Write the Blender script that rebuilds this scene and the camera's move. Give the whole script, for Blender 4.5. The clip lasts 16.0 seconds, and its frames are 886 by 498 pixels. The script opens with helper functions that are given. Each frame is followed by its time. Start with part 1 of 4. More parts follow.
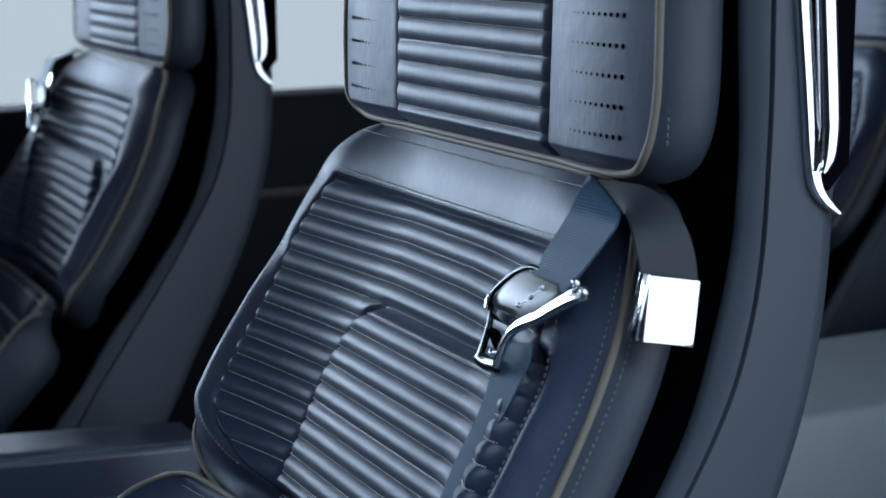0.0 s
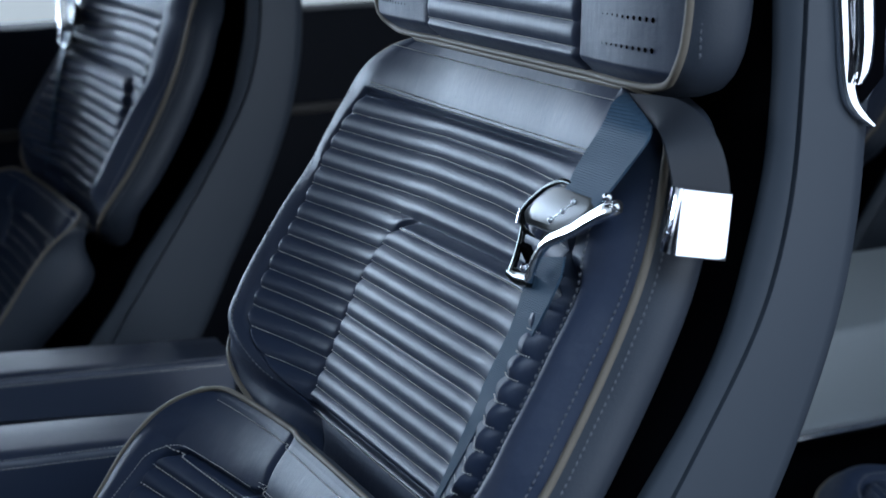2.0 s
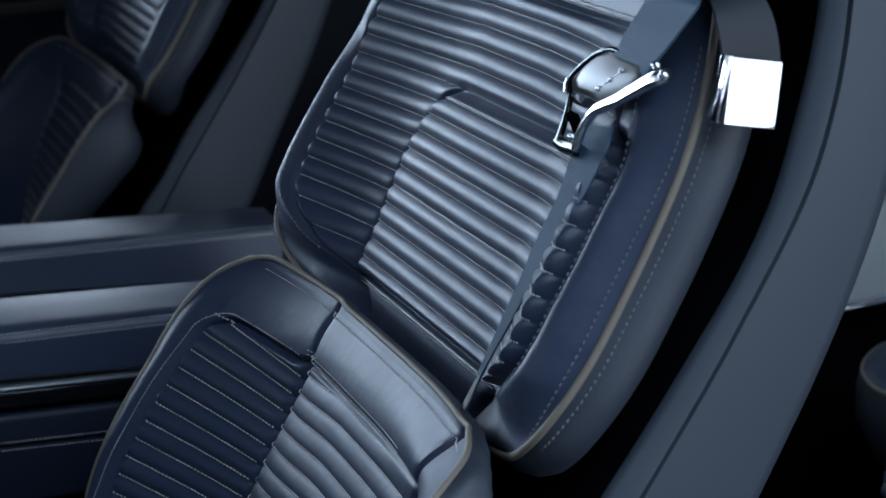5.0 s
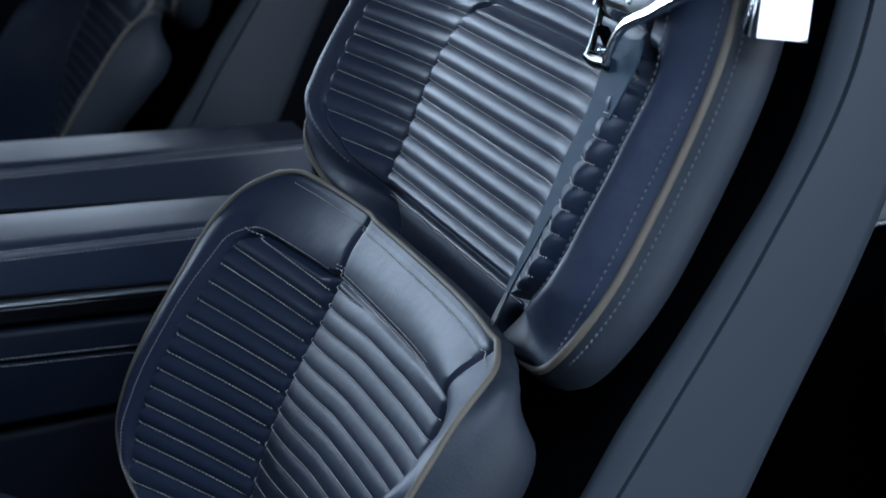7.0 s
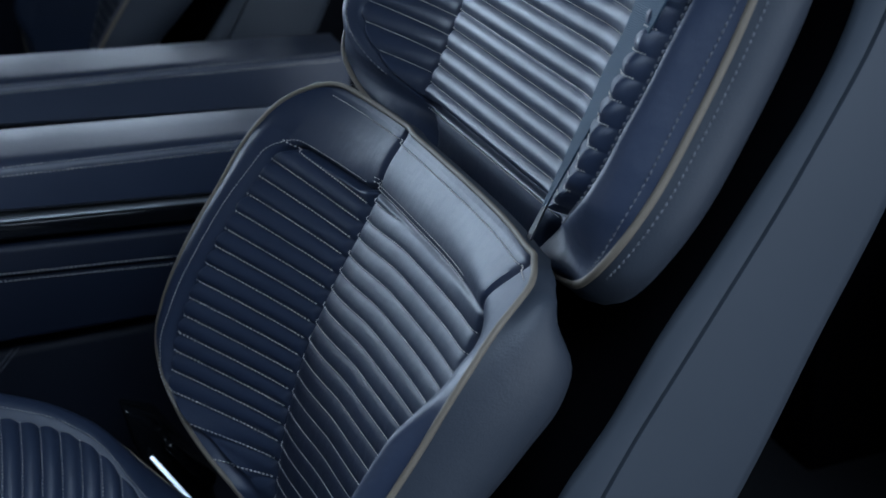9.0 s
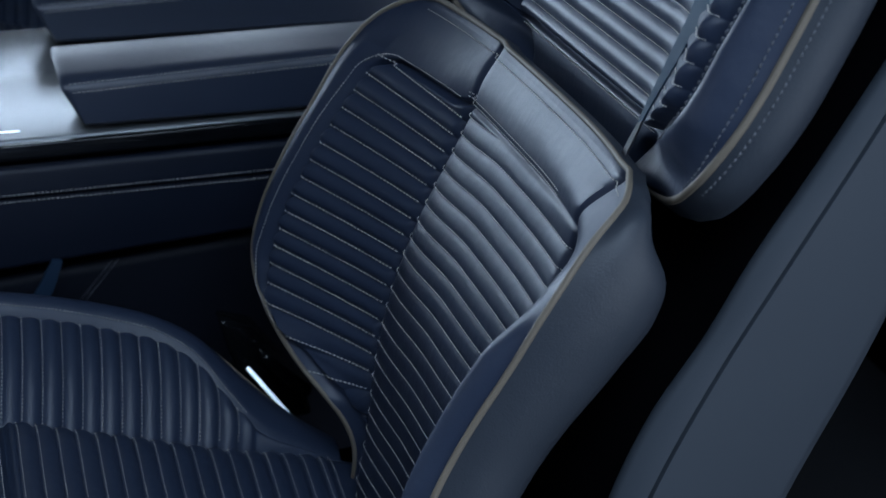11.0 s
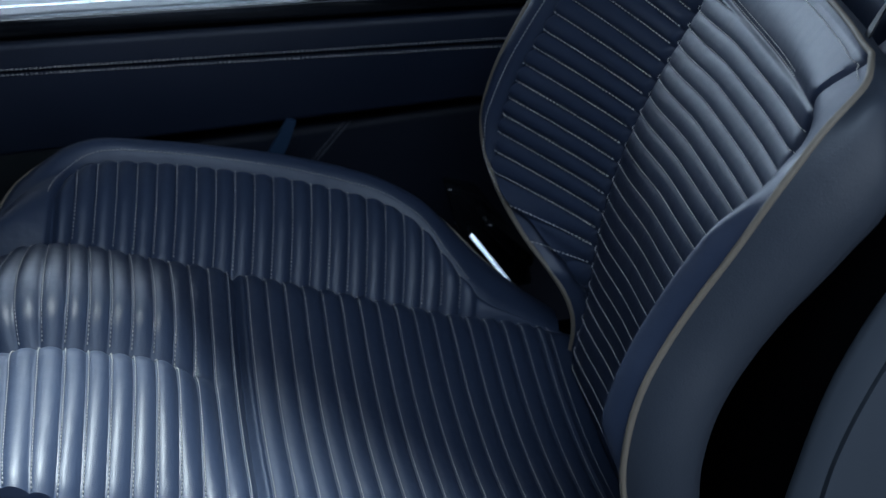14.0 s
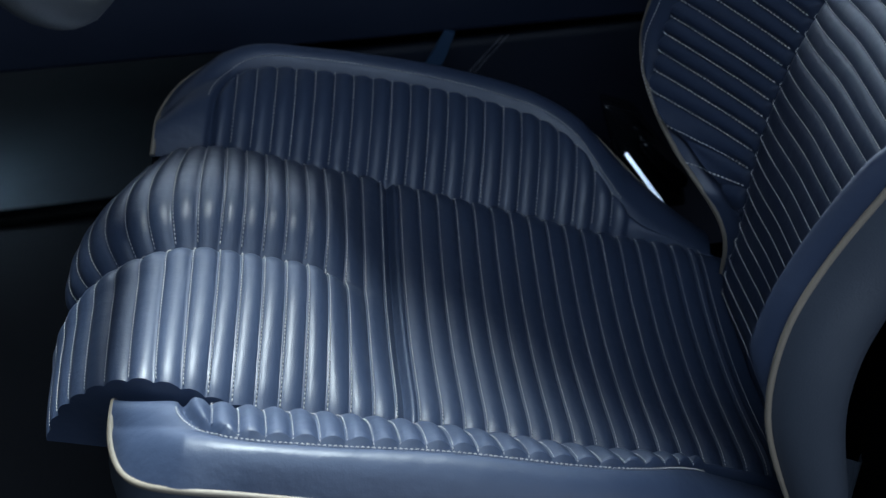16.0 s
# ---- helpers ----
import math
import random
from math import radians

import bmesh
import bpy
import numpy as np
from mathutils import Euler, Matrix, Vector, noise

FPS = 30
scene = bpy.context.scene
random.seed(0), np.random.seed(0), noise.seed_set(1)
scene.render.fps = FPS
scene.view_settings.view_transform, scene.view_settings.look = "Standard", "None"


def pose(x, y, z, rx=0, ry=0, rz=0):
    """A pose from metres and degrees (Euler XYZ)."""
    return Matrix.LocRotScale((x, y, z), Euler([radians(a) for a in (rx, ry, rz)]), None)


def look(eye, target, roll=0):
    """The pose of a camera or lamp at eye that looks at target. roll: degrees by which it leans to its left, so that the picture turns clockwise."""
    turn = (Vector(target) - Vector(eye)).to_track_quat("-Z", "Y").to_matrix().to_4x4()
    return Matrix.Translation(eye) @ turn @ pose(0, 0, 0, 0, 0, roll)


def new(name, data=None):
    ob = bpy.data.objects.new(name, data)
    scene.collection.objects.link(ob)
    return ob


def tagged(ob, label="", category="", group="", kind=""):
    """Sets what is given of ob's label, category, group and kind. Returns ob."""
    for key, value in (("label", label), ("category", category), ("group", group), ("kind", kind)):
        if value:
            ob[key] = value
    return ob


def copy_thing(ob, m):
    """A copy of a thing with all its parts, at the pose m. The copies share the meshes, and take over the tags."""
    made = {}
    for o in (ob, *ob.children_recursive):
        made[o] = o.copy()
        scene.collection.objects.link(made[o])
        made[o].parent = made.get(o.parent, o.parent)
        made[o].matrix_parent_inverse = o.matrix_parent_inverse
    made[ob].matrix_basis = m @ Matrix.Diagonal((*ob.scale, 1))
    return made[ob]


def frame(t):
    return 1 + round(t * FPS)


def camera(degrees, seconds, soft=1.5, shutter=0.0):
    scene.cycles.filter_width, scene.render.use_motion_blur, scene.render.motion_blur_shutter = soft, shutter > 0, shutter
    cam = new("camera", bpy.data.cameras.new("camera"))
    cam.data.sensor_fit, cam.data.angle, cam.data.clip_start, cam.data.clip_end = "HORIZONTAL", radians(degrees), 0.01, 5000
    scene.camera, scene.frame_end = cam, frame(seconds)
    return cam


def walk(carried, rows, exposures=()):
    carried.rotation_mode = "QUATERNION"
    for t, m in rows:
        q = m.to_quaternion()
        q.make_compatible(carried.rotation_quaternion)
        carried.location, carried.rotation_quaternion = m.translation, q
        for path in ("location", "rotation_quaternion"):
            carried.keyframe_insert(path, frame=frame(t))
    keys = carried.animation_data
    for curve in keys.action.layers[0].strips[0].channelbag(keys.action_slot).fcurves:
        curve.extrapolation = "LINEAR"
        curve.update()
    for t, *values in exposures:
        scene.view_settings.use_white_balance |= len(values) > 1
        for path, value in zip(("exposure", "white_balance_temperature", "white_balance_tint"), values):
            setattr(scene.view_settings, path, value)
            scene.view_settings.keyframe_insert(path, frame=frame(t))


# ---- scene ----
# ---- camera: a pan and tilt from one place, beside the open door ----
EYE = (0.0, -1.0, 1.10)
TURNS = [
    (0.0, 78.914, 0.604, -26.231), (0.5, 78.198, 0.769, -25.993), (1.0, 77.423, 0.887, -25.721),
    (1.5, 76.651, 1.052, -25.465), (2.0, 75.943, 1.165, -25.218), (2.5, 75.155, 1.201, -24.939),
    (3.0, 74.391, 1.298, -24.664), (3.5, 73.613, 1.383, -24.394), (4.0, 72.886, 1.472, -24.159),
    (6.5, 69.132, 1.882, -22.889), (7.0, 68.418, 1.925, -22.657), (7.5, 67.671, 2.004, -22.394),
    (8.0, 66.921, 1.90, -22.067), (10.5, 63.269, 3.03, -19.286), (11.0, 62.583, 3.198, -18.161),
    (11.5, 61.887, 3.409, -16.903), (12.0, 61.255, 3.627, -15.587), (12.5, 60.565, 3.886, -14.131),
    (13.0, 59.899, 4.129, -12.674), (13.5, 59.245, 4.351, -11.184), (14.0, 58.643, 4.569, -9.832),
    (14.5, 57.999, 4.776, -8.358), (15.0, 57.364, 4.982, -6.884), (15.5, 56.776, 5.162, -5.509),
    (16.0, 56.151, 5.422, -4.042)]
cam = camera(30.416, 16.0, soft=1.25)
cam.data.dof.use_dof = True
cam.data.dof.focus_distance = 1.12
cam.data.dof.aperture_fstop = 8.5
walk(cam, [(t, pose(*EYE, rx, ry, rz)) for t, rx, ry, rz in TURNS],
     exposures=[(0.0, 0.22, 6400, 13), (7.5, 0.22, 6400, 13), (11.5, 0.0, 6400, 13), (14.0, -0.12, 6400, 13), (16.0, -0.12, 6400, 13)])

# ---- world and lights: a studio with soft boxes over an open car ----
world = bpy.data.worlds.new("studio")
scene.world = world
world.use_nodes = True
world.node_tree.nodes["Background"].inputs[0].default_value = (0.42, 0.52, 0.68, 1)
world.node_tree.nodes["Background"].inputs[1].default_value = 0.035


def softbox(name, eye, target, wide, deep, watts, colour):
    lamp = bpy.data.lights.new(name, "AREA")
    lamp.shape, lamp.size, lamp.size_y, lamp.energy, lamp.color = "RECTANGLE", wide, deep, watts, colour
    ob = new(name, lamp)
    ob.matrix_world = look(eye, target)
    return ob


softbox("softbox_roof", (0.15, 0.75, 2.75), (-0.15, -0.1, 0.3), 0.30, 0.30, 250, (0.80, 0.95, 0.97))
softbox("softbox_far_low", (-1.5, 3.6, 1.30), (0.4, 0.0, 0.80), 2.4, 0.52, 93, (0.60, 0.79, 1.0))
softbox("softbox_far_high", (0.15, 3.6, 1.75), (0.1, 0.4, 0.6), 2.6, 0.70, 44, (0.64, 0.81, 1.0))
softbox("softbox_door_side", (2.8, -3.9, 0.95), (0.5, -0.25, 0.85), 4.6, 2.6, 88, (0.70, 0.84, 1.0))
softbox("softbox_front", (-3.7, -0.6, 1.75), (0.4, -0.1, 0.85), 2.2, 0.8, 15, (0.72, 0.85, 1.0))
softbox("softbox_door_top", (0.3, -2.0, 2.9), (0.15, 0.0, 0.5), 1.8, 1.4, 52, (0.60, 0.79, 1.0))
# unseen fill added close above the floor mat to brighten it
softbox("mat_fill", (-0.66, 0.86, 0.11), (-0.62, 0.90, 0.0), 0.05, 0.05, 0.26, (0.50, 0.78, 1.0))


# ---- materials ----
def material(name, colour, rough=0.5, metal=0.0, grain=0.0, grain_scale=600.0, vary=0.0, vary_scale=12.0, rough_vary=0.0, wrinkle=0.0, wrinkle_scale=60.0, spec=0.5, folds=0.0, ribs=0.0, rib_axis="Z", rib_scale=250):
    m = bpy.data.materials.new(name)
    m.use_nodes = True
    nt = m.node_tree
    p = nt.nodes["Principled BSDF"]
    p.inputs["Base Color"].default_value = (*colour, 1)
    p.inputs["Roughness"].default_value = rough
    p.inputs["Metallic"].default_value = metal
    p.inputs["Specular IOR Level"].default_value = spec
    where = nt.nodes.new("ShaderNodeTexCoord")
    if vary or rough_vary:
        cloud = nt.nodes.new("ShaderNodeTexNoise")
        cloud.inputs["Scale"].default_value = vary_scale
        cloud.inputs["Detail"].default_value = 5
        nt.links.new(where.outputs["Object"], cloud.inputs["Vector"])
        if vary:
            ramp = nt.nodes.new("ShaderNodeMapRange")
            ramp.inputs["To Min"].default_value, ramp.inputs["To Max"].default_value = 1 - vary, 1 + vary
            mix = nt.nodes.new("ShaderNodeVectorMath")
            mix.operation = "SCALE"
            mix.inputs[0].default_value = colour
            nt.links.new(cloud.outputs["Fac"], ramp.inputs["Value"])
            nt.links.new(ramp.outputs["Result"], mix.inputs["Scale"])
            nt.links.new(mix.outputs["Vector"], p.inputs["Base Color"])
        if rough_vary:
            r2 = nt.nodes.new("ShaderNodeMapRange")
            r2.inputs["To Min"].default_value, r2.inputs["To Max"].default_value = rough - rough_vary, rough + rough_vary
            nt.links.new(cloud.outputs["Fac"], r2.inputs["Value"])
            nt.links.new(r2.outputs["Result"], p.inputs["Roughness"])
    last = None
    for size, strength, kind in ((wrinkle_scale, wrinkle, "noise"), (grain_scale, grain, "cells")):
        if not strength:
            continue
        tex = nt.nodes.new("ShaderNodeTexVoronoi" if kind == "cells" else "ShaderNodeTexNoise")
        tex.inputs["Scale"].default_value = size
        nt.links.new(where.outputs["Object"], tex.inputs["Vector"])
        bump = nt.nodes.new("ShaderNodeBump")
        bump.inputs["Strength"].default_value = strength
        bump.inputs["Distance"].default_value = 0.0006 if kind == "cells" else 0.003
        nt.links.new(tex.outputs["Distance" if kind == "cells" else "Fac"], bump.inputs["Height"])
        if last:
            nt.links.new(last.outputs["Normal"], bump.inputs["Normal"])
        nt.links.new(bump.outputs["Normal"], p.inputs["Normal"])
        last = bump
    if folds or ribs:
        # fine folds that run across the pleats, or the ribs of a weave
        stretch = nt.nodes.new("ShaderNodeVectorMath")
        stretch.operation = "MULTIPLY"
        stretch.inputs[1].default_value = (0.25, 2.6, 0.25) if folds else (1, 1, 1)
        nt.links.new(where.outputs["Object"], stretch.inputs[0])
        if folds:
            tex = nt.nodes.new("ShaderNodeTexNoise")
            tex.inputs["Scale"].default_value = 110
            tex.inputs["Detail"].default_value = 4
        else:
            tex = nt.nodes.new("ShaderNodeTexWave")
            tex.bands_direction = rib_axis
            tex.inputs["Scale"].default_value = rib_scale
            tex.inputs["Distortion"].default_value = 0.6
        nt.links.new(stretch.outputs["Vector"], tex.inputs["Vector"])
        bump = nt.nodes.new("ShaderNodeBump")
        bump.inputs["Strength"].default_value = folds or ribs
        bump.inputs["Distance"].default_value = 0.0012
        nt.links.new(tex.outputs["Fac"], bump.inputs["Height"])
        if last:
            nt.links.new(last.outputs["Normal"], bump.inputs["Normal"])
        nt.links.new(bump.outputs["Normal"], p.inputs["Normal"])
    return m


LEATHER = material("navy_leather", (0.025, 0.038, 0.073), 0.47, spec=0.5, folds=0.15, grain=0.12, grain_scale=1300, vary=0.10, rough_vary=0.05, wrinkle=0.20)
LEATHER_SEAT = material("navy_cushion_leather", (0.025, 0.038, 0.072), 0.47, spec=0.55, grain=0.12, grain_scale=900, vary=0.12, rough_vary=0.06, wrinkle=0.28)
LEATHER_SIDE = material("slate_leather", (0.036, 0.045, 0.061), 0.50, grain=0.2, grain_scale=900, vary=0.08, rough_vary=0.05, wrinkle=0.12)
SHELL = material("slate_shell", (0.052, 0.064, 0.082), 0.52, vary=0.05, rough_vary=0.04, grain=0.05, grain_scale=1500)
PIPING = material("taupe_piping", (0.20, 0.168, 0.130), 0.6, grain=0.2, vary=0.12, vary_scale=60)
THREAD = material("pale_thread", (0.62, 0.60, 0.56), 0.8)
THREAD_SEAT = material("greyed_thread", (0.36, 0.35, 0.34), 0.85)
THREAD_DARK = material("slate_thread", (0.15, 0.16, 0.18), 0.7)
CHROME = material("chrome", (0.86, 0.87, 0.90), 0.07, 1.0)
SATIN = material("dark_chrome", (0.075, 0.082, 0.080), 0.14, 1.0)
BLACK = material("black_trim_and_gaps", (0.003, 0.003, 0.004), 1.0, vary=0.2, spec=0.0)
PLATE = material("dark_plate", (0.020, 0.022, 0.021), 0.28, 0.0, spec=0.3)
GLOSS = material("black_gloss", (0.006, 0.007, 0.009), 0.08)
WEB = material("blue_webbing", (0.040, 0.085, 0.135), 0.55, spec=0.35, vary=0.08, vary_scale=40, ribs=0.35)
STEER = material("grey_wheel_leather", (0.06, 0.066, 0.072), 0.4, grain=0.2, vary=0.05)
BLOCKER = material("dark_blocker", (0.02, 0.022, 0.026), 0.9, vary=0.1)
TRIM = material("brown_trim", (0.05, 0.042, 0.034), 0.5, vary=0.1)
STRAP = material("slate_strap", (0.022, 0.026, 0.034), 0.6, vary=0.05)
CARPET = material("dark_carpet", (0.004, 0.005, 0.008), 0.95, grain=0.6, grain_scale=400, vary=0.3, vary_scale=40)
MAT = material("grey_mat", (0.045, 0.054, 0.062), 0.9, grain=0.6, grain_scale=400, vary=0.15, vary_scale=40)
ARMREST = material("armrest_leather", (0.030, 0.043, 0.078), 0.42, spec=0.9, grain=0.2, grain_scale=900, vary=0.1, rough_vary=0.04)
STEEL = material("brushed_steel", (0.85, 0.88, 0.92), 0.36, 1.0)
STALK = material("blue_blade", (0.012, 0.035, 0.075), 0.6, vary=0.1)
PALE = material("pale_console_side", (0.34, 0.37, 0.38), 0.5, vary=0.06)
# navy leather with the cabin's shade put into its colour: near black, then less so
PANEL_SHADED = material("shaded_panel_leather", (0.004, 0.006, 0.013), 0.6, spec=0.22, grain=0.2, vary=0.15)
CONSOLE_SIDE = material("shaded_console_leather", (0.010, 0.015, 0.030), 0.5, spec=0.35, grain=0.2, grain_scale=900, vary=0.12, rough_vary=0.05)
CONSOLE_TOP = material("silver_console_top", (0.30, 0.32, 0.34), 0.22, 0.5, vary=0.05, ribs=0.12, rib_axis="Y", rib_scale=95)


# ---- mesh helpers ----
def mesh(name, verts, faces, sharp=40):
    me = bpy.data.meshes.new(name)
    me.from_pydata([tuple(map(float, v)) for v in verts], [], faces)
    me.update()
    bm = bmesh.new()
    bm.from_mesh(me)
    bmesh.ops.recalc_face_normals(bm, faces=bm.faces)
    bm.to_mesh(me)
    bm.free()
    me.shade_smooth()
    me.set_sharp_from_angle(angle=radians(sharp))
    return me


def thing(name, label, category, group="", kind="", at=(0, 0, 0)):
    ob = new(name)
    ob.location = at
    return tagged(ob, label, category, group, kind)


def part(name, me, mat, parent, label=""):
    ob = new(name, me)
    me.materials.append(mat)
    ob.parent = parent
    if parent is not None and parent.type == "EMPTY":
        ob.location = -Vector(parent.location)
    return tagged(ob, label)


def curve(xs, ys):
    """A smooth function through the given places."""
    xs, ys = np.array(xs, float), np.array(ys, float)
    m = np.gradient(ys, xs)

    def f(x):
        x = np.clip(np.asarray(x, float), xs[0], xs[-1])
        i = np.clip(np.searchsorted(xs, x) - 1, 0, len(xs) - 2)
        h = xs[i + 1] - xs[i]
        t = (x - xs[i]) / h
        return ((2 * t**3 - 3 * t**2 + 1) * ys[i] + (t**3 - 2 * t**2 + t) * h * m[i]
                + (-2 * t**3 + 3 * t**2) * ys[i + 1] + (t**3 - t**2) * h * m[i + 1])
    return f


def step(x):
    x = np.clip(x, 0, 1)
    return x * x * (3 - 2 * x)


def quads(rows, cols, start=0, closed=False):
    out = []
    for i in range(rows - 1):
        for j in range(cols if closed else cols - 1):
            k = (j + 1) % cols
            out.append((start + i * cols + j, start + i * cols + k, start + (i + 1) * cols + k, start + (i + 1) * cols + j))
    return out


def tube(name, path, radius, closed=False, sides=8):
    pts = [Vector(p) for p in path]
    n = len(pts)
    verts, faces = [], []
    up = None
    for i, p in enumerate(pts):
        a = pts[(i - 1) % n] if closed or i else pts[0]
        b = pts[(i + 1) % n] if closed or i < n - 1 else pts[-1]
        t = (b - a).normalized()
        if up is None:
            up = t.orthogonal()
        up = (up - t * up.dot(t)).normalized()
        side = t.cross(up)
        r = radius(i / max(1, n - 1)) if callable(radius) else radius
        for k in range(sides):
            w = 2 * math.pi * k / sides
            verts.append(p + up * (r * math.cos(w)) + side * (r * math.sin(w)))
    rows = n + (1 if closed else 0)
    for i in range(rows - 1):
        for k in range(sides):
            a, b = (i % n) * sides, ((i + 1) % n) * sides
            faces.append((a + k, a + (k + 1) % sides, b + (k + 1) % sides, b + k))
    if not closed:
        faces.append(tuple(range(sides)))
        faces.append(tuple((n - 1) * sides + k for k in range(sides)))
    return mesh(name, verts, faces, 60)


def resample(pts, pitch):
    pts = np.array(pts, float)
    L = np.r_[0, np.cumsum(np.linalg.norm(np.diff(pts, axis=0), axis=1))]
    s = np.arange(pitch / 2, L[-1], pitch)
    return np.array([[np.interp(a, L, pts[:, k]) for k in range(3)] for a in s])


class Stitches:
    """Gathers short threads that lie along lines of a seam."""

    def __init__(self):
        self.v, self.f = [], []

    def line(self, pts, pitch=0.0033, length=0.0021, r=0.00048, lift=None):
        p = resample(pts, pitch)
        if len(p) < 2:
            return
        tan = np.gradient(p, axis=0)
        tan /= np.linalg.norm(tan, axis=1)[:, None] + 1e-9
        lift = np.array(lift if lift is not None else (-0.7, 0, 0.7), float)
        for q, t in zip(p, tan):
            a = np.cross(t, lift)
            a /= np.linalg.norm(a) + 1e-9
            b = np.cross(a, t)
            k = len(self.v)
            for e, w in ((-0.5, 0.55), (0, 1.0), (0.5, 0.55)):
                c = q + t * length * e + b * (r * (0.7 if e == 0 else 0.0))
                for u in (a, b, -a, -b):
                    self.v.append(c + u * r * w)
            for i in (0, 4):
                for j in range(4):
                    self.f.append((k + i + j, k + i + (j + 1) % 4, k + i + 4 + (j + 1) % 4, k + i + 4 + j))
            self.f += [(k, k + 1, k + 2, k + 3), (k + 8, k + 9, k + 10, k + 11)]

    def build(self, parent, name="stitching", mat=None):
        ob = part(name, mesh(name, self.v, self.f, 80), mat or THREAD, parent, "slate thread" if mat else "pale contrast thread")
        ob["kind"] = "stuff"
        return ob


class Frame:
    """A slanted plane of the seat: s runs along it, d stands off it, y goes across the car."""

    def __init__(self, x, z, tx, tz):
        n = math.hypot(tx, tz)
        self.x, self.z, self.tx, self.tz = x, z, tx / n, tz / n

    def at(self, y, s, d):
        y, s, d = np.broadcast_arrays(np.asarray(y, float), np.asarray(s, float), np.asarray(d, float))
        return np.stack([self.x + self.tx * s - self.tz * d, y, self.z + self.tz * s + self.tx * d], -1)


def pleat(s, start, pitch, high, fullness=2.2, skew=1.0):
    c = np.abs((((s - start) / pitch) % 1.0)**skew * 2 - 1)
    return high * (1 - c**fullness)


def pad(name, fr, S, knots, height, deep, parent, mat, side_mat, piping=0.0026, bulge=0.010, label="", near=None):
    """A stuffed pad: a shaped front over an outline, a cord round it, and side walls that go back."""
    S = np.asarray(S, float)

    def spread(lines):
        half, prev = [], np.zeros_like(S)
        for fn, n in lines:
            cur = fn(S)
            for k in range(n):
                half.append(prev + (cur - prev) * (0.3 * k / n + 0.35 * (1 - math.cos(math.pi * k / n))))
            prev = cur
        half.append(prev)
        return np.array(half).T

    half, door_half = spread(knots), spread(near or knots)
    Y = np.concatenate([-door_half[:, :0:-1], half], 1)
    SS = np.repeat(S[:, None], Y.shape[1], 1)
    D = height(Y, SS)
    P = fr.at(Y, SS, D)
    nr, nc = Y.shape
    ob = part(name, mesh(name, P.reshape(-1, 3), quads(nr, nc)), mat, parent, label)
    loop = ([(0, j) for j in range(nc)] + [(i, nc - 1) for i in range(1, nr)]
            + [(nr - 1, j) for j in range(nc - 2, -1, -1)] + [(i, 0) for i in range(nr - 2, 0, -1)])
    ly = np.array([Y[i, j] for i, j in loop])
    ls = np.array([SS[i, j] for i, j in loop])
    ld = np.array([D[i, j] for i, j in loop])
    # even spacing along the outline
    q = np.stack([ly, ls, ld], 1)
    q = np.vstack([q, q[:1]])
    L = np.r_[0, np.cumsum(np.linalg.norm(np.diff(q, axis=0), axis=1))]
    u = np.linspace(0, L[-1], 260)[:-1]
    q = np.stack([np.interp(u, L, q[:, k]) for k in range(3)], 1)
    for _ in range(3):
        q = (np.roll(q, 1, 0) + 2 * q + np.roll(q, -1, 0)) / 4
    tan = np.roll(q, -1, 0)[:, :2] - np.roll(q, 1, 0)[:, :2]
    out = np.stack([tan[:, 1], -tan[:, 0]], 1)
    out /= np.linalg.norm(out, axis=1)[:, None] + 1e-9
    verts = []
    rings = [(0.0, 0.0), (0.12, 0.5), (0.3, 0.9), (0.55, 1.0), (0.75, 0.75), (0.9, 0.1), (0.98, -0.8), (1.02, -2.2), (1.02, -4.5)]
    for go, w in rings:
        d = q[:, 2] - (deep(q[:, 0], q[:, 1]) if callable(deep) else deep) * go
        far = (bulge(q[:, 1]) if callable(bulge) else bulge) * w
        yy = q[:, 0] + out[:, 0] * far
        ss = q[:, 1] + out[:, 1] * far
        verts += list(fr.at(yy, ss, d))
    n = len(q)
    faces = quads(len(rings), n, 0, True)
    part("side_panel", mesh("side_panel", verts, faces), side_mat, ob, "smooth slate leather side")
    if piping:
        part("piping", tube("piping", fr.at(q[:, 0] + out[:, 0] * 0.001, q[:, 1] + out[:, 1] * 0.001, q[:, 2]), piping, True), PIPING, ob, "taupe leather piping")
    return ob


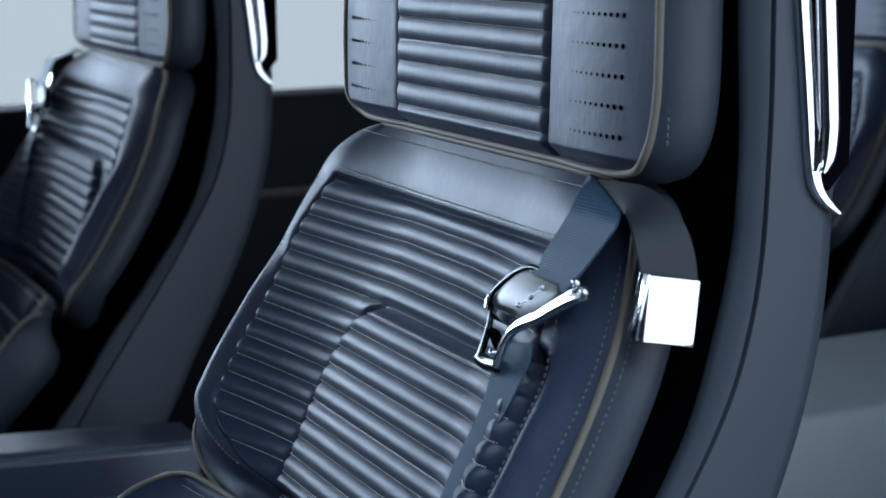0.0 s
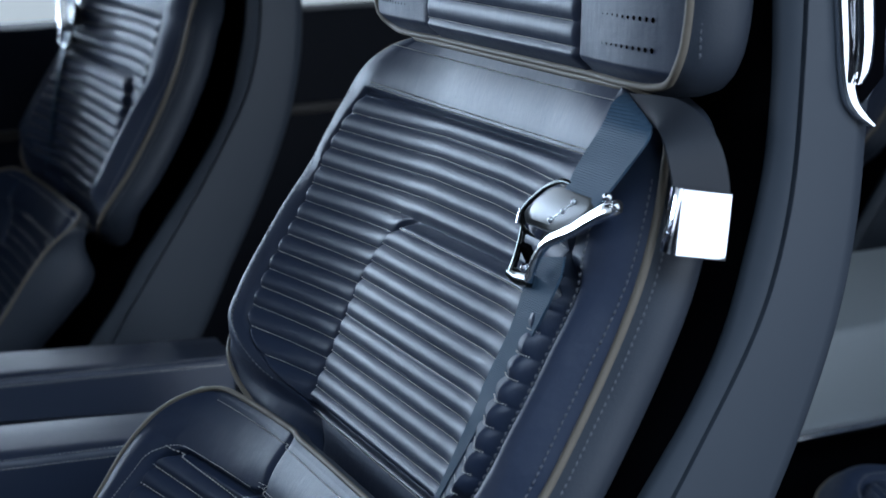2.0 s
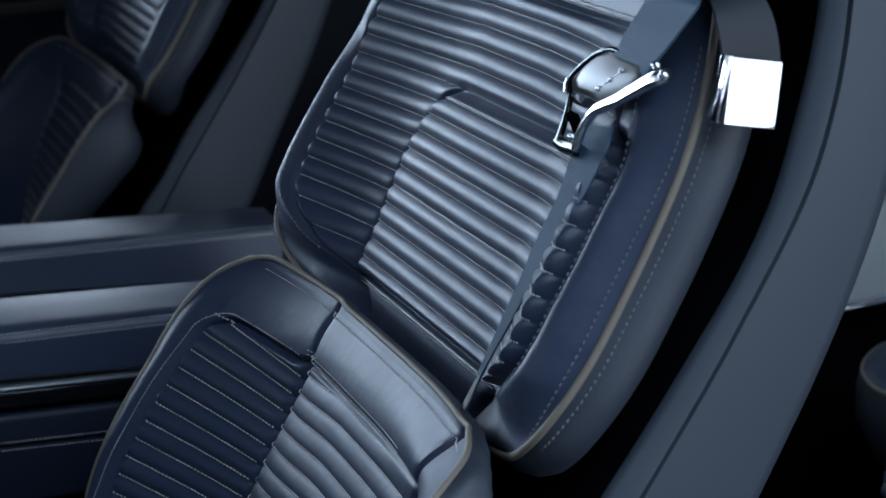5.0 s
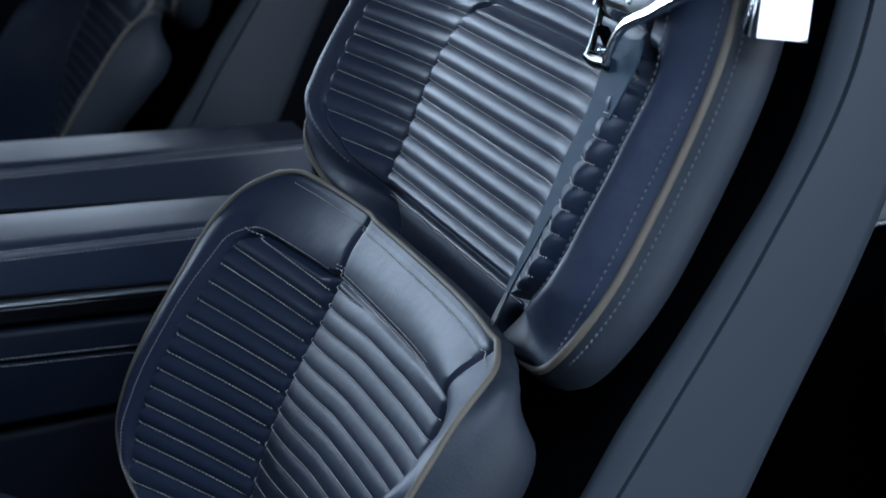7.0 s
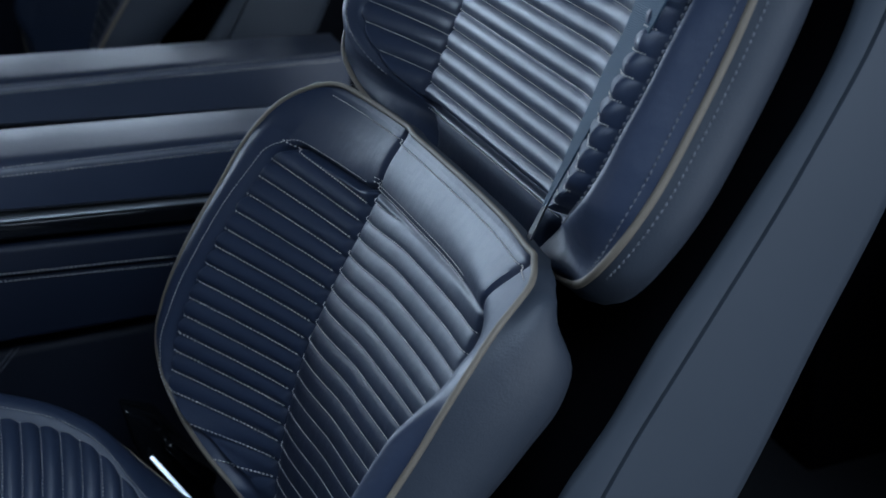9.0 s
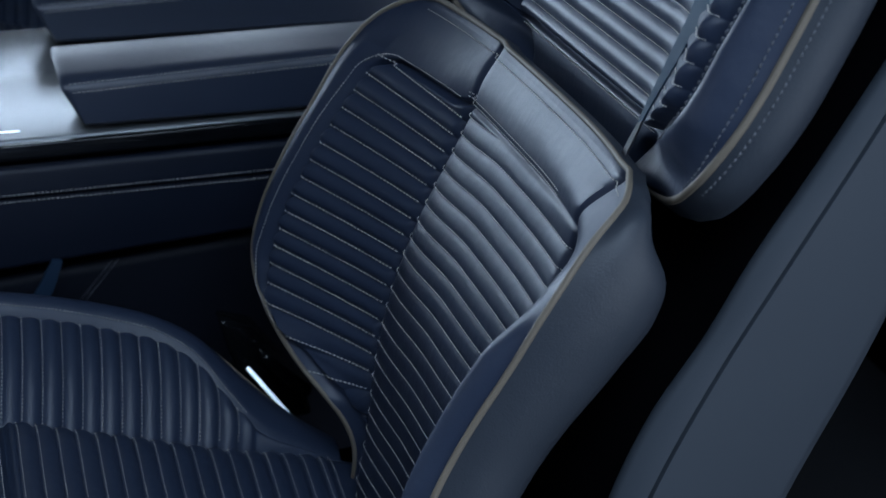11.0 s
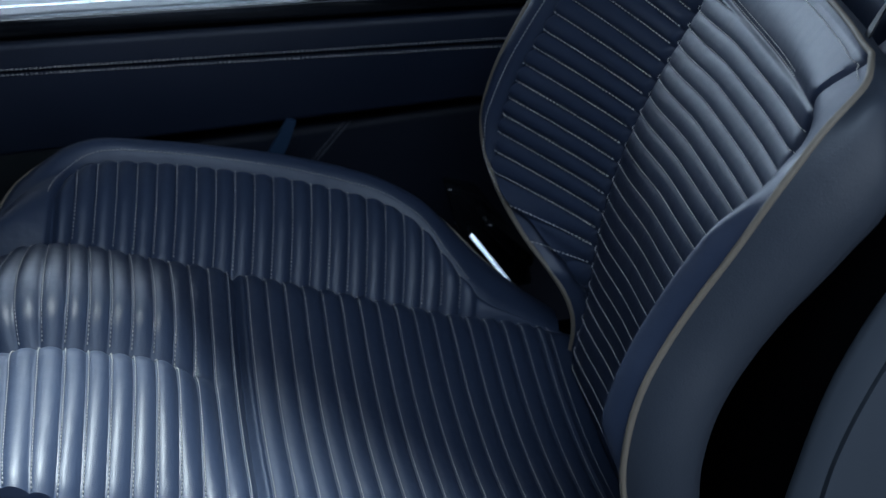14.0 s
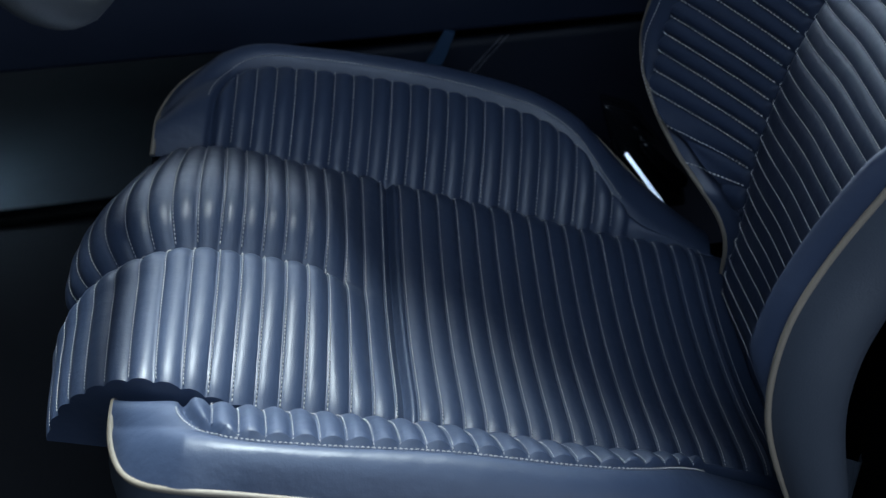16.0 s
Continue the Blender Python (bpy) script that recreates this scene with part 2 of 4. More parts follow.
# ---- the car seat ----
def build_upper_back(seat):
    fr = Frame(0.405, 0.655, 0.100, 0.255)
    outer = curve([-0.010, -0.007, -0.002, 0.007, 0.025, 0.054, 0.085, 0.117, 0.149, 0.181, 0.214, 0.246, 0.279, 0.300, 0.312, 0.317],
                  [0.120, 0.145, 0.175, 0.203, 0.232, 0.246, 0.248, 0.246, 0.244, 0.243, 0.241, 0.235, 0.225, 0.208, 0.185, 0.165])
    outer_d = curve([-0.010, -0.002, 0.007, 0.025, 0.054, 0.085, 0.117, 0.149, 0.181, 0.246, 0.279, 0.300, 0.317],
                    [0.006, 0.018, 0.029, 0.039, 0.036, 0.028, 0.021, 0.015, 0.011, 0.007, 0.007, 0.002, -0.004])
    field = curve([-0.010, 0.015, 0.026, 0.032, 0.042, 0.057, 0.081, 0.106, 0.132, 0.157, 0.182, 0.207, 0.232, 0.256, 0.266, 0.290, 0.317],
                  [0.095, 0.112, 0.125, 0.149, 0.172, 0.193, 0.202, 0.203, 0.203, 0.201, 0.198, 0.193, 0.187, 0.180, 0.174, 0.165, 0.150])
    field_d = curve([-0.010, 0.026, 0.032, 0.042, 0.057, 0.081, 0.106, 0.132, 0.157, 0.207, 0.256, 0.290, 0.317],
                    [0.000, 0.010, 0.023, 0.036, 0.045, 0.045, 0.042, 0.037, 0.032, 0.028, 0.024, 0.018, 0.004])
    centre = curve([-0.010, 0.026, 0.069, 0.107, 0.131, 0.165, 0.190, 0.317],
                   [0.105, 0.120, 0.115, 0.110, 0.105, 0.088, 0.076, 0.060])
    pitch, first = 0.0157, 0.2527
    panel_pitch, panel_first = 0.0152, 0.1787

    def lean(s):
        return 0.004 + 0.002 * step((s - 0.12) / 0.06)

    def rise(s):
        return np.minimum(0.105 - 0.03 * step((s - 0.17) / 0.04), field(s) - 0.01)

    def extra(s):
        return 0.008 * step((s - 0.035) / 0.04) * step((0.262 - s) / 0.05)

    def inner(s):
        return np.minimum(centre(s), field(s) - 0.004)

    def height(y, s):
        a = np.abs(y)
        hc, hf, ho = inner(s), field(s) + np.where(y > 0, extra(s), 0.0), outer(s)
        df, do = field_d(s), outer_d(s)
        d = np.where(a < hf, 0.003 + (df - 0.003) * np.clip((a - rise(s)) / np.maximum(hf - rise(s), 1e-4), 0, 1)**1.6,
                     df + (do - df) * np.clip((a - hf) / np.maximum(ho - hf, 1e-4), 0, 1)**2
                     + (0.004 + 0.008 * step((0.21 - s) / 0.06)) * np.sin(np.pi * np.clip((a - hf) / np.maximum(ho - hf, 1e-4), 0, 1)))
        sd = np.maximum(np.maximum(a - hf, s - 0.267), 0.026 - s)
        R = 0.026
        qa, qs = np.where(y < 0, -0.05, a - centre(s)) + R, s - 0.188 + R
        cd = np.hypot(np.maximum(qa, 0), np.maximum(qs, 0)) + np.minimum(np.maximum(qa, qs), 0) - R
        cd = np.maximum(np.maximum(cd, 0.026 - s), (a - field(s)) * (y < 0) - (y >= 0))
        d = d + 0.009 * step(-cd / 0.010) - 0.0025 * np.exp(-(cd / 0.003)**2) * (sd < -0.004)
        t = np.clip((a - 0.05) / np.maximum(hf - 0.05, 1e-3), 0, 1)
        rolls = np.where(cd < 0, np.where(s > panel_first, pleat(s, panel_first, 0.0105, 0.0030, 2.1), pleat(s, panel_first, panel_pitch, 0.0032, 2.1)), pleat(s + lean(s) * t, first, pitch, 0.0034, 2.1) * step(cd / 0.008))
        d = d + rolls * step(-sd / 0.003) * (1 - 0.6 * np.exp(-(cd / 0.003)**2))
        d = d - 0.0045 * np.exp(-(sd / 0.0022)**2)
        d = d - np.where(y < 0, 0.024, 0.002) * np.exp(-((a - hf - 0.008) / 0.0075)**2) * step((s - 0.022) / 0.02) * step((0.215 - s) / 0.02)
        d = d + 0.0025 * np.sin(np.pi * np.clip((s - 0.267) / 0.05, 0, 1)) * step((ho - 0.004 - a) / 0.05)
        d = d - 0.004 * step((0.024 - s) / 0.03) * step((hf + 0.02 - a) / 0.03)
        return d

    S = np.unique(np.r_[np.linspace(-0.010, 0.317, 400), np.linspace(-0.010, 0.0, 8), np.linspace(0.300, 0.317, 14)])
    ob = pad("upper_backrest", fr, S, [(inner, 24), (field, 30), (outer, 26)], height, 0.042, seat, LEATHER, LEATHER_SIDE,
             label="navy pleated leather upper backrest")
    st = Stitches()
    lift = (-fr.tz, 0, fr.tx)
    for k in range(-1, 15):
        base = first - pitch * k
        for sign in (1, -1):
            a = np.linspace(0, 0.225, 96)
            s = np.full(96, base)
            for _ in range(4):
                s = base - lean(s) * np.clip((a - 0.05) / (field(s) - 0.05), 0, 1)
            keep = (a < field(s) + (extra(s) if sign > 0 else 0.0) - 0.003) & (s < 0.259) & (s > 0.030) & (((a > centre(s) + 0.004) & (sign > 0)) | (s > 0.190))
            if keep.sum() > 4:
                y = a[keep] * sign
                st.line(fr.at(y, s[keep] + 0.0008, height(y, s[keep] + 0.0008) + 0.0015), 0.0018, 0.0012, 0.00042, lift)
    for k in range(0, 12):
        s0 = panel_first - panel_pitch * k
        w = float(centre(s0)) - 0.004
        if 0.03 < s0 < 0.186 and w > 0.01:
            y = np.linspace(0.004 - float(field(s0)), w, 90)
            st.line(fr.at(y, np.full(90, s0 + 0.0008), height(y, np.full(90, s0 + 0.0008)) + 0.0012), 0.0018, 0.0012, 0.00042, lift)
    tone = Stitches()
    for off in (0.0190,):
        for sign in (1, -1):
            s = np.linspace(0.030, 0.262, 80)
            y = (field(s) + off) * sign
            tone.line(fr.at(y, s, height(y, s) + 0.0012), 0.0046, 0.0030, 0.0007, lift)
            s = np.linspace(0.02, 0.27, 80)
            y = (outer(s) - 0.0040) * sign
            tone.line(fr.at(y, s, height(y, s) + 0.0012), 0.0046, 0.0030, 0.0007, lift)
            tone.line(fr.at((outer(s) + 0.0062) * sign, s, outer_d(s) - 0.0055), 0.0046, 0.0030, 0.0007, (0, sign, 0))
    for s0, wide in ((0.2715, 0.166), (0.2745, 0.166), (0.021, 0.118), (0.308, 0.170)):
        y = np.linspace(-wide, wide, 90)
        st.line(fr.at(y, np.full(90, s0), height(y, np.full(90, s0)) + 0.0020), lift=lift)
    st.build(ob)
    tone.build(ob, mat=THREAD_DARK)
    return fr, height


def build_lower_back(seat):
    fr = Frame(0.23, 0.30, 0.14, 0.35)
    outer = curve([-0.02, 0.055, 0.071, 0.082, 0.096, 0.115, 0.142, 0.182, 0.22, 0.29, 0.325, 0.350, 0.375, 0.388, 0.397, 0.402],
                  [0.118, 0.121, 0.130, 0.149, 0.179, 0.205, 0.224, 0.231, 0.230, 0.231, 0.231, 0.228, 0.220, 0.212, 0.202, 0.188])
    outer_d = curve([-0.02, 0.055, 0.071, 0.082, 0.096, 0.115, 0.142, 0.182, 0.22, 0.256, 0.29, 0.325, 0.350, 0.378, 0.390, 0.402],
                    [-0.015, 0.015, 0.034, 0.051, 0.068, 0.083, 0.095, 0.098, 0.095, 0.088, 0.079, 0.071, 0.062, 0.044, 0.034, 0.022])
    field = curve([-0.02, 0.07, 0.085, 0.094, 0.100, 0.109, 0.14, 0.182, 0.24, 0.283, 0.316, 0.340, 0.350, 0.37, 0.402],
                  [0.110, 0.114, 0.131, 0.154, 0.171, 0.191, 0.208, 0.209, 0.206, 0.206, 0.205, 0.203, 0.201, 0.193, 0.170])
    field_d = curve([-0.02, 0.07, 0.085, 0.094, 0.100, 0.109, 0.14, 0.182, 0.24, 0.283, 0.316, 0.347, 0.37, 0.402],
                    [-0.012, 0.010, 0.032, 0.050, 0.067, 0.077, 0.084, 0.087, 0.080, 0.069, 0.057, 0.046, 0.036, 0.014])
    centre = curve([-0.02, 0.064, 0.139, 0.195, 0.261, 0.312, 0.351, 0.402], [0.095, 0.100, 0.105, 0.105, 0.100, 0.095, 0.090, 0.090])
    centre_d = curve([-0.02, 0.0, 0.064, 0.139, 0.195, 0.261, 0.312, 0.351, 0.402], [-0.02, -0.010, 0.000, 0.012, 0.016, 0.014, 0.008, 0.004, -0.004])
    # the door side bolster reaches further down
    outer_n = curve([-0.02, -0.012, 0.0, 0.03, 0.055, 0.078, 0.11, 0.157, 0.19, 0.22, 0.29, 0.325, 0.350, 0.375, 0.388, 0.397, 0.402],
                    [0.150, 0.180, 0.198, 0.217, 0.226, 0.230, 0.234, 0.236, 0.234, 0.231, 0.231, 0.231, 0.228, 0.220, 0.212, 0.202, 0.188])
    outer_dn = curve([-0.02, 0.0, 0.03, 0.055, 0.078, 0.11, 0.157, 0.19, 0.22, 0.256, 0.29, 0.325, 0.350, 0.378, 0.390, 0.402],
                     [-0.012, 0.006, 0.028, 0.047, 0.064, 0.084, 0.099, 0.101, 0.096, 0.088, 0.079, 0.071, 0.062, 0.044, 0.034, 0.022])
    field_n = curve([-0.02, 0.0, 0.03, 0.078, 0.14, 0.182, 0.24, 0.283, 0.316, 0.340, 0.350, 0.37, 0.402],
                    [0.135, 0.172, 0.190, 0.200, 0.205, 0.205, 0.201, 0.200, 0.199, 0.197, 0.195, 0.188, 0.165])
    field_dn = curve([-0.02, 0.0, 0.03, 0.055, 0.078, 0.11, 0.14, 0.182, 0.24, 0.283, 0.316, 0.347, 0.37, 0.402],
                     [-0.020, -0.006, 0.018, 0.038, 0.055, 0.074, 0.084, 0.088, 0.080, 0.069, 0.057, 0.046, 0.036, 0.014])
    slit = curve([-0.02, 0.22, 0.29, 0.332, 0.369, 0.402], [0.128, 0.147, 0.144, 0.142, 0.152, 0.170])
    pitch, first = 0.0152, 0.2436 - 0.0152 * 16
    mid_pitch, mid_first = 0.0155, 0.2815 - 0.0155 * 18

    def sweep(y):
        """How far the seams of the middle climb towards the door side."""
        return 0.006 * step((0.08 - y) / 0.09)

    def height(y, s):
        a = np.abs(y)
        door = y < 0
        hc, hf, ho = np.where(door, slit(s), centre(s)), np.where(door, field_n(s), field(s)), np.where(door, outer_n(s), outer(s))
        dc, df, do = centre_d(s), np.where(door, field_dn(s), field_d(s)), np.where(door, outer_dn(s), outer_d(s))
        dc = dc + 0.010 * np.clip(a / hc, 0, 1)**3 * step((s - 0.20) / 0.08) * step((0.40 - s) / 0.04) * (y < 0)
        t = np.clip((a - hc) / np.maximum(hf - hc, 1e-4), 0, 1)
        v = np.clip((a - hf) / np.maximum(ho - hf, 1e-4), 0, 1)
        d = np.where(a < hc, dc, np.where(a < hf, dc + (df - dc) * t**1.15,
                                          df + (do - df) * v**2 + (0.010 + np.where(y < 0, 0.012, 0.0) * step((0.335 - s) / 0.05)) * step((s - 0.10) / 0.06) * np.sin(np.pi * v)))
        d = d + (dc + (do - dc) * np.clip(a / ho, 0, 1)**3 - d) * step((s - 0.334) / 0.036)
        top = 0.351 - 0.006 * step((a - hc) / 0.02)
        R = 0.021
        qa, qs = a - hf + R, s - top + R
        sd = np.hypot(np.maximum(qa, 0), np.maximum(qs, 0)) + np.minimum(np.maximum(qa, qs), 0) - R
        sd = np.maximum(sd, 0.066 * ((a > hc) & ~door) - s)
        sd = np.where(door, s - top, sd)
        cd = np.abs(a - hc)
        d = d + (0.005 - 0.004 * (y < 0) * np.clip(a / hc, 0, 1)**2) * step((hc - a) / 0.014) - np.where(door, 0.0045, 0.004) * np.exp(-(cd / 0.003)**2)
        fan = 0.2463 + (s - 0.2463) / (1 + 0.08 * t)
        plain = 1 - (y < -hc)
        d = d + np.where(a < hc, pleat(s - sweep(y), mid_first, mid_pitch, 0.0013, 2.4), pleat(fan, first, pitch, 0.0048, 2.0)) * plain * step(-sd / 0.003) * (1 - 0.7 * np.exp(-(cd / 0.004)**2))
        d = d - 0.0075 * np.exp(-((sd - 0.0005) / 0.0023)**2) * (1 - step((a - hc) / 0.004) * door) * (1 - 0.75 * step((hc + 0.004 - a) / 0.010))
        d = d + 0.003 * np.sin(np.pi * np.clip((s - 0.350) / 0.046, 0, 1)) * (1 - 0.6 * np.exp(-(cd / 0.005)**2))
        return d

    depth = curve([-0.02, 0.10, 0.18, 0.25, 0.30, 0.335, 0.36, 0.38, 0.402], [0.030, 0.056, 0.060, 0.066, 0.074, 0.078, 0.066, 0.036, 0.012])

    def side_deep(y, s):
        return depth(s)

    S = np.unique(np.r_[np.linspace(-0.02, 0.402, 480), np.linspace(0.06, 0.12, 30), np.linspace(0.385, 0.402, 14)])
    ob = pad("lower_backrest", fr, S, [(centre, 24), (field, 60), (outer, 20)], height, side_deep, seat, LEATHER, LEATHER_SIDE, near=[(slit, 24), (field_n, 60), (outer_n, 20)], piping=0.0022, bulge=lambda s: 0.012 - 0.012 * step((s - 0.385) / 0.014),
             label="navy pleated leather lower backrest with bolsters")
    st = Stitches()
    lift = (-fr.tz, 0, fr.tx)
    for k in range(24):
        s = first + pitch * k
        c, b = float(centre(s)), float(field(s)) - 0.001
        for lo, hi in ([(c + 0.004, b)] if 0.086 < s < 0.343 else []):
            y = np.linspace(lo, hi, 40)
            t = np.clip((np.abs(y) - c) / (b - c), 0, 1)
            q = 0.2463 + (s - 0.2463) * (1 + 0.08 * t)
            st.line(fr.at(y, q + 0.0020, height(y, q + 0.0020) + 0.0012), 0.0038, 0.0024, 0.00062, lift)
        s = mid_first + mid_pitch * k
        y = np.linspace(-0.14, c - 0.003, 90)
        q = s + sweep(y) + 0.0014
        y, q = y[q < 0.348], q[q < 0.348]
        if len(y) > 6:
            st.line(fr.at(y, q, height(y, q) + 0.0014), 0.0036, 0.0023, 0.0005, lift)
    # along the side of the field, round its corner and over to the middle panel
    off, R, top = 0.0055, 0.021, 0.345
    side = [(float(field(q)) + off, q) for q in np.linspace(0.098, top - R, 60)]
    mid = float(field(top - R)) - R
    arc = [(mid + (R + off) * math.cos(w), top - R + (R + off) * math.sin(w)) for w in np.linspace(0.05, math.pi / 2, 14)]
    over = [(q, top + off) for q in np.linspace(mid - 0.002, 0.106, 20)]
    path = np.array(side + arc + over)
    y, q = path[:, 0], path[:, 1]
    st.line(fr.at(y, q, height(y, q) + 0.0020), lift=lift)
    for s0, wide in ((0.3550, 0.098), (0.3582, 0.098), (0.3925, 0.19)):
        y = np.linspace(-wide, wide, 70)
        st.line(fr.at(y, np.full(70, s0), height(y, np.full(70, s0)) + 0.0020), lift=lift)
    st.build(ob)
    return fr, height


def build_headrest(seat):
    fr = Frame(0.508, 0.957, 0.008, 0.25)
    outer = curve([0, 0.003, 0.008, 0.018, 0.035, 0.10, 0.20, 0.23, 0.242, 0.25], [0.185, 0.200, 0.211, 0.219, 0.223, 0.224, 0.222, 0.212, 0.200, 0.185])
    panel = curve([0, 0.25], [0.112, 0.114])
    pitch, first = 0.0161, 0.0158

    def height(y, s):
        a = np.abs(y)
        v = np.clip((a - 0.114) / 0.11, 0, 1)
        d = 0.004 * np.sin(np.pi * v) - 0.006 * v**3
        sd = np.abs(a - panel(s))
        d = d - 0.0016 * np.exp(-(sd / 0.0018)**2)
        d = d + pleat(s, first, pitch, 0.0024, 2.1) * step((panel(s) - a) / 0.003)
        return d - 0.010 * step((0.012 - s) / 0.012) - 0.010 * step((s - 0.238) / 0.012)

    S = np.unique(np.r_[np.linspace(0, 0.25, 260), np.linspace(0, 0.02, 14), np.linspace(0.235, 0.25, 12)])
    ob = pad("headrest", fr, S, [(panel, 24), (outer, 22)], height, 0.048, seat, LEATHER, LEATHER_SIDE, bulge=0.008,
             label="navy leather headrest with pleated middle and perforated wings")
    st = Stitches()
    lift = (-1, 0, 0)
    for k in range(14):
        s = first + pitch * k
        y = np.linspace(-0.108, 0.108, 40)
        st.line(fr.at(y, np.full(40, s + 0.0006), height(y, np.full(40, s + 0.0006)) + 0.0013), 0.0024, 0.0016, 0.00045, lift)
    tone = Stitches()
    for sign in (1, -1):
        s = np.linspace(0.02, 0.235, 60)
        y = np.full(60, 0.2275 * sign)
        tone.line(fr.at(y, s, np.full(60, -0.013)), 0.0046, 0.0030, 0.0007, (0, sign, 0))
    st.build(ob)
    tone.build(ob, mat=THREAD_DARK)
    v, f = [], []
    for sign in (1, -1):
        for k in range(12):
            for i in range(10):
                y = sign * (0.147 + 0.0057 * i)
                r = 0.0006 + 0.00013 * i
                s = 0.0227 + 0.0177 * k
                n = len(v)
                for w in range(8):
                    yy, ss = y + r * math.cos(w * math.pi / 4), s + r * math.sin(w * math.pi / 4)
                    v.append(fr.at(yy, ss, height(np.array(yy), np.array(ss)) + 0.0004))
                f.append(tuple(range(n, n + 8)))
    holes = part("perforation", mesh("perforation", v, f), BLACK, ob, "rows of small dark punched holes")
    holes["kind"] = "stuff"
    for sign in (1, -1):
        part("post", tube("post", [(0.56, 0.07 * sign, 0.90), (0.56, 0.07 * sign, 0.98)], 0.006), CHROME, ob)
    part("neck_trim", box_mesh("neck_trim", (0.535, -0.06, 0.940), (0.60, 0.08, 0.962), 0.006), BLACK, seat, "black plastic neck trim")


def box_mesh(name, lo, hi, bevel=0.004, segments=2):
    bm = bmesh.new()
    bmesh.ops.create_cube(bm, size=1)
    for v in bm.verts:
        for k in range(3):
            v.co[k] = lo[k] + (v.co[k] + 0.5) * (hi[k] - lo[k])
    if bevel:
        bmesh.ops.bevel(bm, geom=list(bm.edges), offset=bevel, segments=segments, affect="EDGES", profile=0.6)
    me = bpy.data.meshes.new(name)
    bm.to_mesh(me)
    bm.free()
    me.shade_smooth()
    me.set_sharp_from_angle(angle=radians(35))
    return me


def build_cushion(seat):
    fr = Frame(0.23, 0.30, -0.48, 0.14)

    def at(y, s, e):
        """Along the cushion, then over its rounded front; e stands up from it."""
        y, s, e = np.broadcast_arrays(np.asarray(y, float), np.asarray(s, float), np.asarray(e, float))
        R, s0 = 0.046, 0.416
        a = np.clip((s - s0) / (R + 0.042), 0, 1.75)
        rest = np.maximum(s - s0 - 1.75 * (R + 0.042), 0)
        flat = np.minimum(s, s0) + np.sin(a) * (R + e) + np.cos(1.75) * rest
        up = (R + e) * np.cos(a) - R - np.sin(1.75) * rest
        return np.stack([fr.x + fr.tx * flat + fr.tz * up, y, fr.z + fr.tz * flat - fr.tx * up], -1)

    side = curve([-0.02, 0.0, 0.10, 0.18, 0.28, 0.35, 0.41, 0.45, 0.49, 0.52, 0.70], [0.148, 0.149, 0.152, 0.155, 0.157, 0.163, 0.168, 0.163, 0.150, 0.138, 0.11])
    side_e = curve([-0.02, 0.021, 0.102, 0.18, 0.26, 0.3385, 0.413, 0.47, 0.70], [0.004, 0.0075, 0.011, 0.019, 0.028, 0.036, 0.0405, 0.040, 0.036])
    pitch = 0.0159

    def height(y, s):
        a = np.abs(y)
        hi = side(s)
        lobes = step((s - 0.283) / 0.07)
        u = np.clip(a / hi, 0, 1)
        hump = 0.024 * (1 - np.exp(-(a / 0.018)**1.5)) * (np.cos(np.pi / 2 * np.clip((a - 0.05) / (hi - 0.05), 0, 1)))**1.3
        hump = hump + (0.020 - hump) * 0.85 * step((s - 0.36) / 0.10) * step((-y - 0.03) / 0.03)
        dish = -0.014 * (1 - u**2)**1.2
        e = side_e(s) + lobes * (hump - 0.004) + (1 - lobes) * dish - 0.008 * u**14 * (1 - 0.8 * step((s - 0.42) / 0.05))
        e = e - 0.005 * np.exp(-((s - 0.280) / 0.004)**2)
        plain = step((0.012 - s) / 0.004)
        rolls = np.where(s > 0.280, pleat(s, 0.2872, pitch, 0.0033, 2.2), pleat(s, 0.2712, pitch, 0.0033, 2.2))
        e = e + rolls * np.clip(np.abs(s - 0.280) / 0.006, 0, 1) * (1 - plain) * (1 - 0.6 * np.exp(-(a / 0.006)**2) * lobes)
        return e

    S = np.linspace(-0.02, 0.553, 540)
    U = np.r_[np.linspace(0, 0.12, 9)[:-1], np.linspace(0.12, 0.9, 20)[:-1], np.linspace(0.9, 1, 7)]
    U = np.r_[-U[:0:-1], U]
    Y = side(S)[:, None] * U[None, :]
    SS = np.repeat(S[:, None], len(U), 1)
    P = at(Y, SS, height(Y, SS))
    # walls down both edges
    left = at(Y[:, 0], S, height(Y[:, 0], S) - 0.05)
    right = at(Y[:, -1], S, height(Y[:, -1], S) - 0.05)
    P = np.concatenate([left[:, None], P, right[:, None]], 1)
    nr, nc = P.shape[:2]
    cushion = thing_part("seat_cushion", seat, "navy leather cushion with lengthwise thigh lobes")
    ins = part("cushion_insert", mesh("cushion_insert", P.reshape(-1, 3), quads(nr, nc)), LEATHER_SEAT, cushion, "navy leather with narrow stitched pleats")
    st = Stitches()
    for s in [0.2872 + pitch * k for k in range(26)] + [0.2712 - pitch * k for k in range(17)]:
        if s < 0.012 or s > 0.549:
            continue
        w = float(side(s)) - 0.001
        a = max(0.0, (s - 0.416) / 0.088)
        lift = (fr.tz * math.cos(a) + fr.tx * math.sin(a), 0, -fr.tx * math.cos(a) + fr.tz * math.sin(a))
        for lo, hi in (((-w, -0.006), (0.006, w)) if s > 0.35 else ((-w, w),)):
            y = np.linspace(lo, hi, 50)
            st.line(at(y, np.full(50, s - 0.0014), height(y, np.full(50, s - 0.0014)) + 0.0009), lift=lift)
